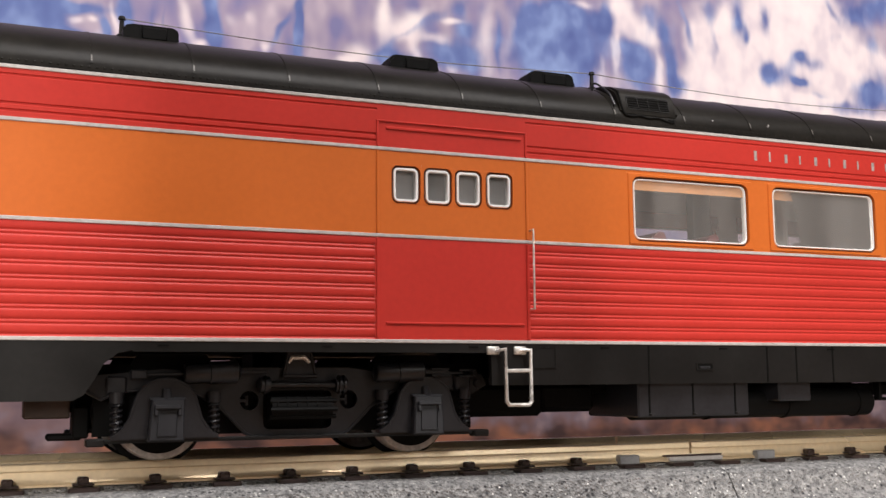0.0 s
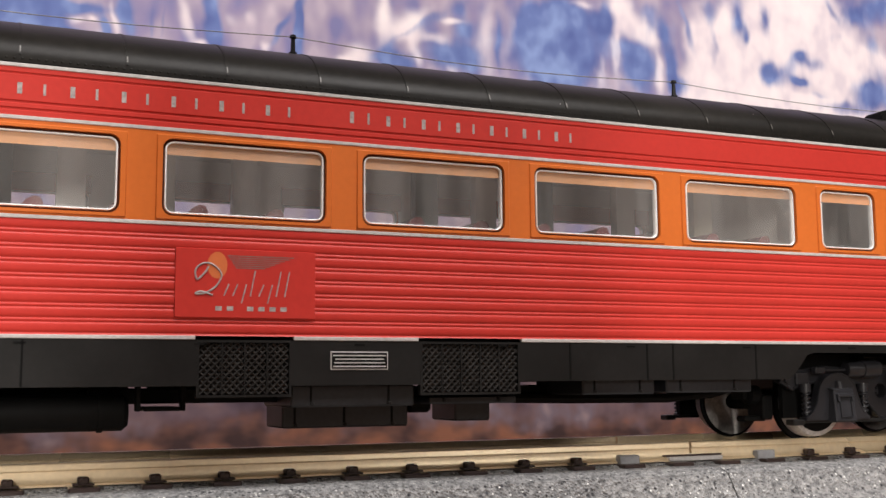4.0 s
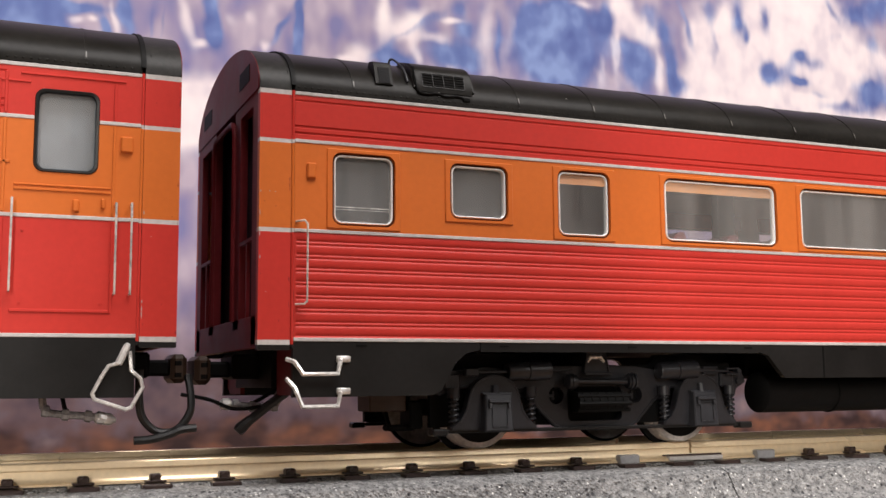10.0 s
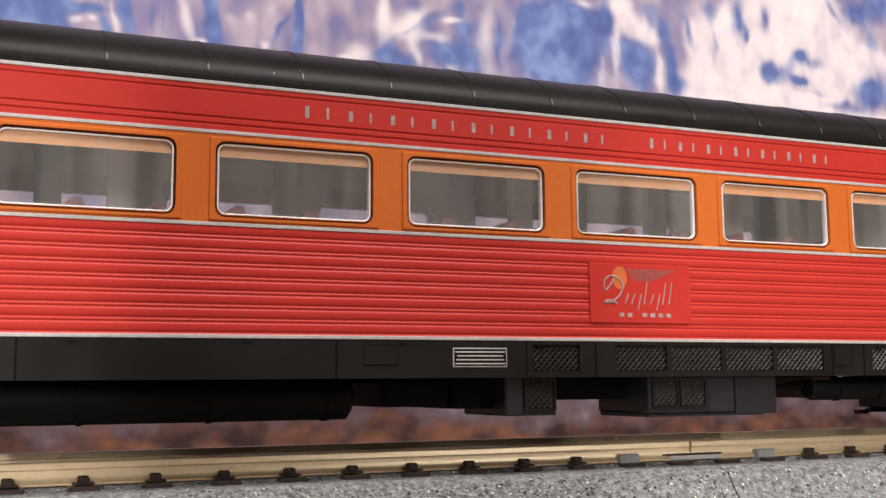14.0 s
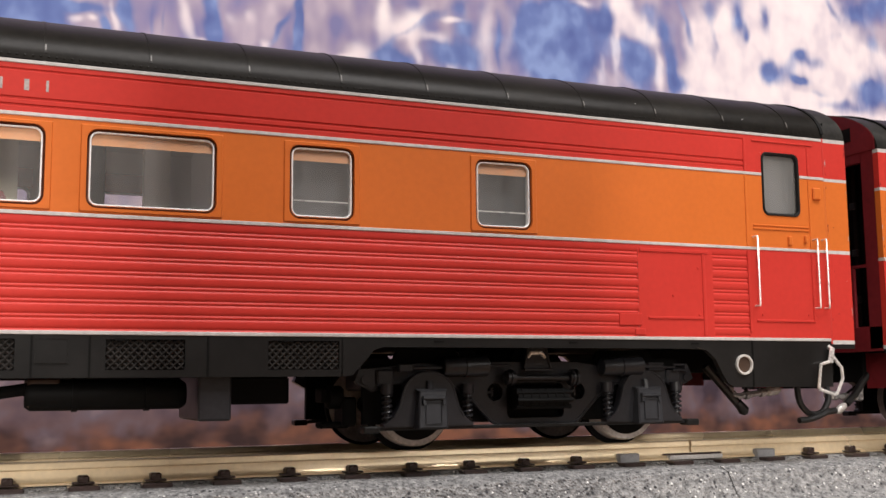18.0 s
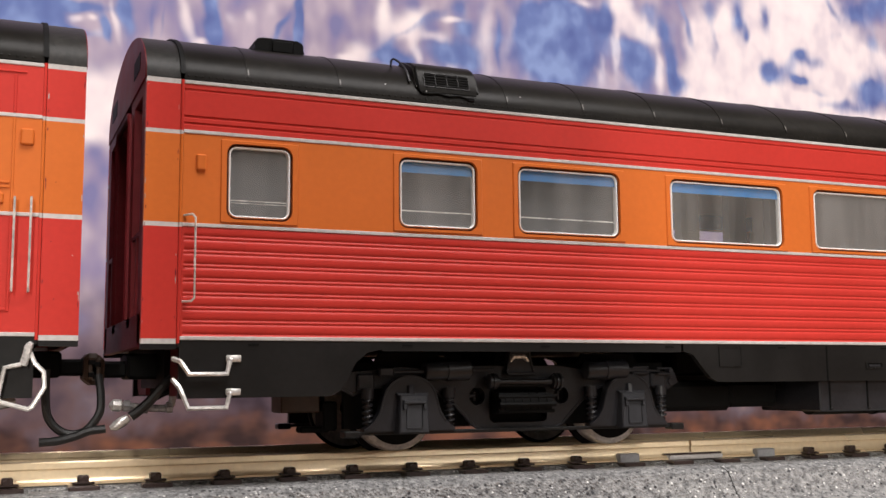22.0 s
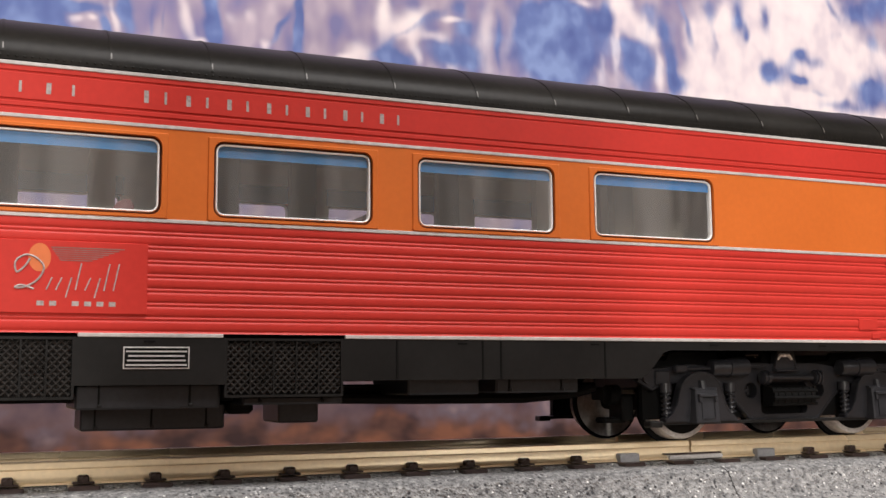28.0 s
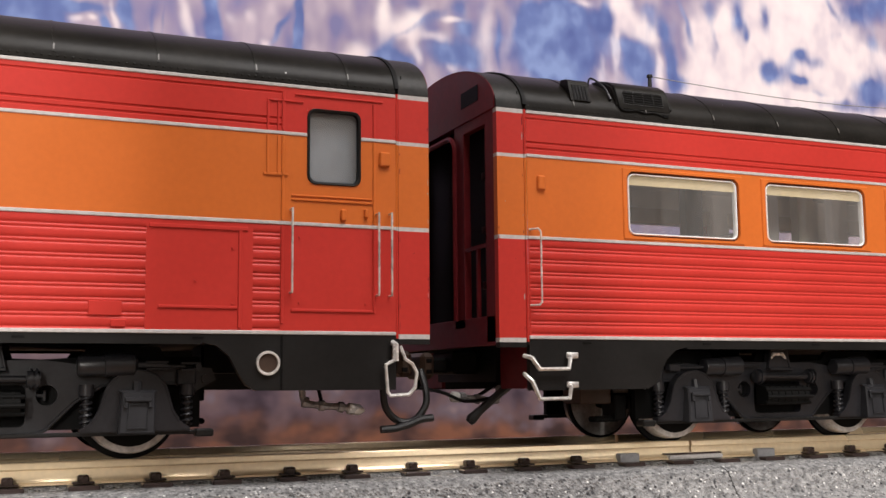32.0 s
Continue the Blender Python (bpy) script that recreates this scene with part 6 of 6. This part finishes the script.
B = common(
    windows=[big(-5.5, 1.1, FROST, kind="bars"), big(8.0, 14.65, FROST, 25.7, 31.5), big(21.45, 28.0, PEACH), *[big(x, x + 16.4, PEACH) for x in (36.0, 56.6, 77.35, 98.1, 119.0, 139.55)], big(160.2, 172.3, PEACH),
             big(180.3, 186.9, PEACH, kind="bars"), big(201.5, 208.1, PEACH, kind="bars"), (*DOOR[:5], FROST)],
    roof_grilles=[(-0.55, 1.15)], roof_hatches=[(3.7, 11.0)], panel=(222.5, 231.7), flats=[(222.5, 232.7), (238.4, SEAM_R)],
    grilles=[(a, b, 8.3, 11.75, 1) for a, b in ((112.5, 119.1), (123.5, 130.9), (131.1, 138.8), (139.0, 146.5), (146.7, 154.4), (162.0, 170.0), (177.8, 185.8))],
    skirts=[("end", SEAM_F, 11.2, 0, True), ("mid", 49.0, 112.0, 7.85, True, False), ("mid", 185.75, 190.8, 7.85, False, True), ("end", 230.0, SEAM_R, 0, False)],
    holed_skirts=[(112.0, 185.9, 7.85)], skirt_seams=[(59, 7.9), (90, 7.9), (112.1, 7.9), (121, 7.9), (155.6, 7.9), (160.8, 7.9), (172, 7.9), (238.4, 6.3)], hatches=[(93.0, 97.0, 9.3, 11.6), (155.9, 159.0, 9.2, 11.7)],
    low_grilles=[(112.1, 116.1, 4.1, 7.7, 1, 0.7), (129.0, 132.7, 4.2, 7.6, 1, 0.7), (132.9, 136.7, 4.2, 7.6, 1, 0.7)],
    sign=(103.1, 109.6, 9.0, 11.1), emblem=(120.3, 134.2),
    boxes=[(109.9, 116.3, 3.6, 8.1), (128.6, 137.1, 3.6, 8.1), (137.1, 141.0, 3.6, 8.1), (141.2, 147.4, 3.3, 8.1), (128.8, 146.0, 3.1, 3.7, -15.8), (171.3, 174.6, 3.5, 8.1), (96.9, 105.3, 4.7, 7.9, -12, 2, BLACK_AND_SHADE, 0.5), (105.3, 112, 4.4, 7.9, -13, 2, BLACK_AND_SHADE), (116, 129, 5.2, 7.9, -11, 2, BLACK_AND_SHADE),
           (155.5, 158.5, 5.0, 7.9, -14, -6, BROWNBOX), (175, 182, 5.0, 7.9, -11, 2, BLACK_AND_SHADE)],
    tanks=[(53.2, 93.4, 2.6, 6.05, -11.0), (155.3, 170.6, 1.5, 6.2, -13.0)], pipes=[((147, -12, 6.3), (152, -12, 6.3), (156, -12, 6.9))],
    seats=[38, 46, 54, 62, 70, 78, 86, 94, 102, 110, 118, 126, 134, 142, 150, 158], partitions=[4.5, 17.5, 32.0, 176, 196], truck_at=28.2, ladder=(), rear_step="upright", extra_hose=True)
C = common(
    windows=[big(-5.2, 1.2, FROST, kind="bars"), big(13.4, 22.3, BLUE, kind="bars"), big(27.8, 40.8, BLUE, kind="bars"), *[big(x, x + 16.5, BLUE, 24.2, 31.6) for x in (48.3, 70.2, 92.3, 114.4, 136.5, 158.6, 180.7)], DOOR],
    vents=[(-1.1, 4.5)], roof_hatches=[(15.4, 23.0)], panel=(225.0, 234.2),
    grilles=[(113.9, 123.5, 6.0, 11.9, 4), (137.7, 150.0, 6.0, 11.9, 5)], grille_spans=[(113.7, 123.7), (137.5, 150.2)],
    skirts=[("end", SEAM_F, 11.3, 0, True), ("mid", 49.3, 113.9, 7.35, True, False), ("mid", 123.5, 137.7, 7.3, False, False), ("mid", 150.0, 190.9, 7.6, False, True), ("end", 230.2, SEAM_R, 0, False)],
    skirt_seams=[(71, 7.4), (88.5, 7.4), (92.5, 7.4), (98.2, 7.4), (156, 7.6), (166, 7.6), (168.2, 7.6), (181.5, 7.6), (238.4, 6.3)], hatches=[(54.4, 57.8, 9.2, 11.7), (77.3, 80.2, 8.9, 9.8)],
    sign=(127.9, 134.2, 8.85, 11.0), emblem=(116.0, 130.0),
    boxes=[(70.5, 86.6, 3.5, 7.6), (90.7, 96.2, 5.0, 7.6), (50.0, 62.0, 3.7, 7.4, -10, 4, BLACK_AND_SHADE, 0.6), (61.5, 69.5, 4.1, 7.5, -10, 4, BLACK_AND_SHADE, 0.6), (64.0, 109.6, 6.2, 7.6, -9.5, 4, BLACK_AND_SHADE, 0.1), (110.0, 113.6, 4.9, 5.3, -14.2, -8, BLACK_AND_SHADE, 0.1), (109.4, 109.8, 4.9, 7.4, -14.2, -13, BLACK_AND_SHADE, 0.1), (113.4, 113.8, 4.9, 7.4, -14.2, -13, BLACK_AND_SHADE, 0.1), (123.7, 137.5, 5.0, 7.4), (124.6, 138.9, 2.8, 5.4, -12), (144.6, 149.0, 3.2, 6, -12), (139.3, 142.2, 4.2, 5.8, -11, -6, BLACK_AND_SHADE, 0.4), (140.0, 150.6, 5.2, 6.05, -15.6),
           (157.6, 166.0, 6.0, 7.8), (168.0, 178.5, 6.1, 7.8), (150.0, 186.0, 6.0, 7.2, -8, 4, BLACK_AND_SHADE), (104, 150, 5.6, 7.2, -11, 3, BLACK_AND_SHADE)],
    pipes=[((151, -9, 5.7), (161, -9, 5.5), (175, -9, 5.4), (182, -9, 5.9), (185, -9, 6.6))],
    tanks=[(71.6, 109.2, 1.8, 4.8, -12.5)],
    seats=[74, 100, 126, 152, 178], partitions=[8, 25, 44, 202], liner=CREAM, truck_at=29.5, rear_step="square", front_nozzle=True, posts_of=(OLIVE, CREAM, OLIVE))
D = common(
    windows=[*[big(3.7 + 20.3 * k, 3.7 + 20.3 * k + 15.8, TAN) for k in range(11)], DOOR],
    roof_grilles=[(-3.4, -1.0)], roof_hatches=[(2.6, 10.4)], posts=[13.7, 66.0, 128.0, 178.0],
    skirts=[("end", SEAM_F, 11.3, 0, True), ("mid", 49.3, 190.9, 7.4, True, True), ("end", 230.2, SEAM_R, 0, False)], sign=(127.9, 134.2, 8.85, 11.0), emblem=(100.5, 114.5),
    boxes=[(70.5, 86.6, 3.5, 7.6), (90.7, 96.2, 5.0, 7.6), (121.0, 135.0, 3.4, 7.5, -12), (157.6, 176.0, 6.0, 7.8)], seats=[20, 45, 70, 95, 120, 145, 170], partitions=[210], liner=CREAM, truck_at=28.1)

TRAIN = [(passenger_car("red and orange model baggage lounge car with four small door windows", A), -0.2),
         (passenger_car("red and orange model coach with peach window blinds", B), 276.04),
         (passenger_car("red and orange model coach with blue window blinds", C), 549.98),
         (passenger_car("red and orange model parlor car with tan window blinds", D), 826.5)]
A_CAR = TRAIN[0][0][0]
for x0, x1, z0, z1 in ((36.1, 36.4, 12.4, 36.0), (54.0, 54.3, 12.4, 36.0), (37.2, 53.6, 35.0, 35.3), (36.2, 54.2, 35.8, 36.0), (37.2, 53.6, 13.9, 14.15)):
    for lo, hi, m in ((12.0, 23.1, RED), (23.65, 32.6, ORANGE), (33.1, 37.7, RED)):
        a, b = max(z0, lo), min(z1, hi)
        if b - a > 0.1:
            part("door_bead", block(x0, x1, -Y - 0.14, -Y + 0.2, a, b, 0.06), m, A_CAR, smooth=0)
handrail(A_CAR, 54.5, 15.8, 24.7)
bm = bmesh.new()
tube(bm, ((49.6, -Y, 11.0), (50.9, -Y - 0.7, 11.3), (50.95, -Y - 0.7, 5.6), (51.3, -Y - 0.7, 5.2), (53.7, -Y - 0.7, 5.2), (54.0, -Y - 0.7, 5.6), (54.0, -Y - 0.7, 11.2), (52.8, -Y, 11.2)), 0.24, 6)
tube(bm, ((50.9, -Y - 0.7, 8.9), (54.0, -Y - 0.7, 8.95)), 0.22, 6)
box(bm, 48.9, 50.4, -Y - 0.3, -Y + 0.1, 10.7, 11.6, 0.1)
box(bm, 52.2, 53.7, -Y - 0.3, -Y + 0.1, 10.7, 11.6, 0.1)
part("ladder", bm, WIRE, A_CAR, "bright metal door ladder", smooth=50)


def motions():
    """The train rolls past at a steady pace; distances in mm, and the small rise and fall of each car."""
    run = ((0, -2.3), (1, 21.64), (2, 45.36), (3, 69.79), (3.5, 81.77), (5.5, 129.71), (6, 141.32), (7, 164.93), (8, 189.12), (9, 212.8), (10, 237.01), (11, 260.53), (12, 284.18), (13, 308.37), (14, 332.17), (14.5, 344.35),
           (16.5, 391.73), (17, 403.77), (18, 427.43), (19, 451.07), (20, 475.23), (21, 499.0), (22, 522.4), (23, 545.89), (24, 569.37), (25, 593.65), (25.5, 605.46), (27.5, 653.14), (28, 665.4), (29, 688.85), (30, 712.9), (31, 736.54), (32, 760.35))
    ride = (((0, 0.0), (3, 0.12), (6, 0.3), (9, 0.25), (32, 0.2)), ((0, 0), (9, 0.0), (11, 0.1), (13, 0.15), (17, 0.45), (19, 0.4), (21, 0.2), (32, 0.2)),
            ((0, -0.1), (20, -0.1), (23, 0.0), (25, 0.0), (28, 0.2), (30, 0.42), (32, 0.6)), ((0, 0.3), (32, 0.35)))
    for ((car, sets), base), lift in zip(TRAIN, ride):
        walk(car, [(t, pose((base - d) * MM, 0, (RT + float(np.interp(t, [k[0] for k in lift], [k[1] for k in lift]))) * MM)) for t, d in run])
        for ws in sets:
            x, y, z = ws.location
            steps = [k * 0.25 for k in range(129)]
            turn = [float(np.interp(t, [k[0] for k in run], [k[1] for k in run])) / 4.5 for t in steps]
            walk(ws, [(t, pose(x, y, z, 0, -math.degrees(a), 0)) for t, a in zip(steps, turn)])


motions()
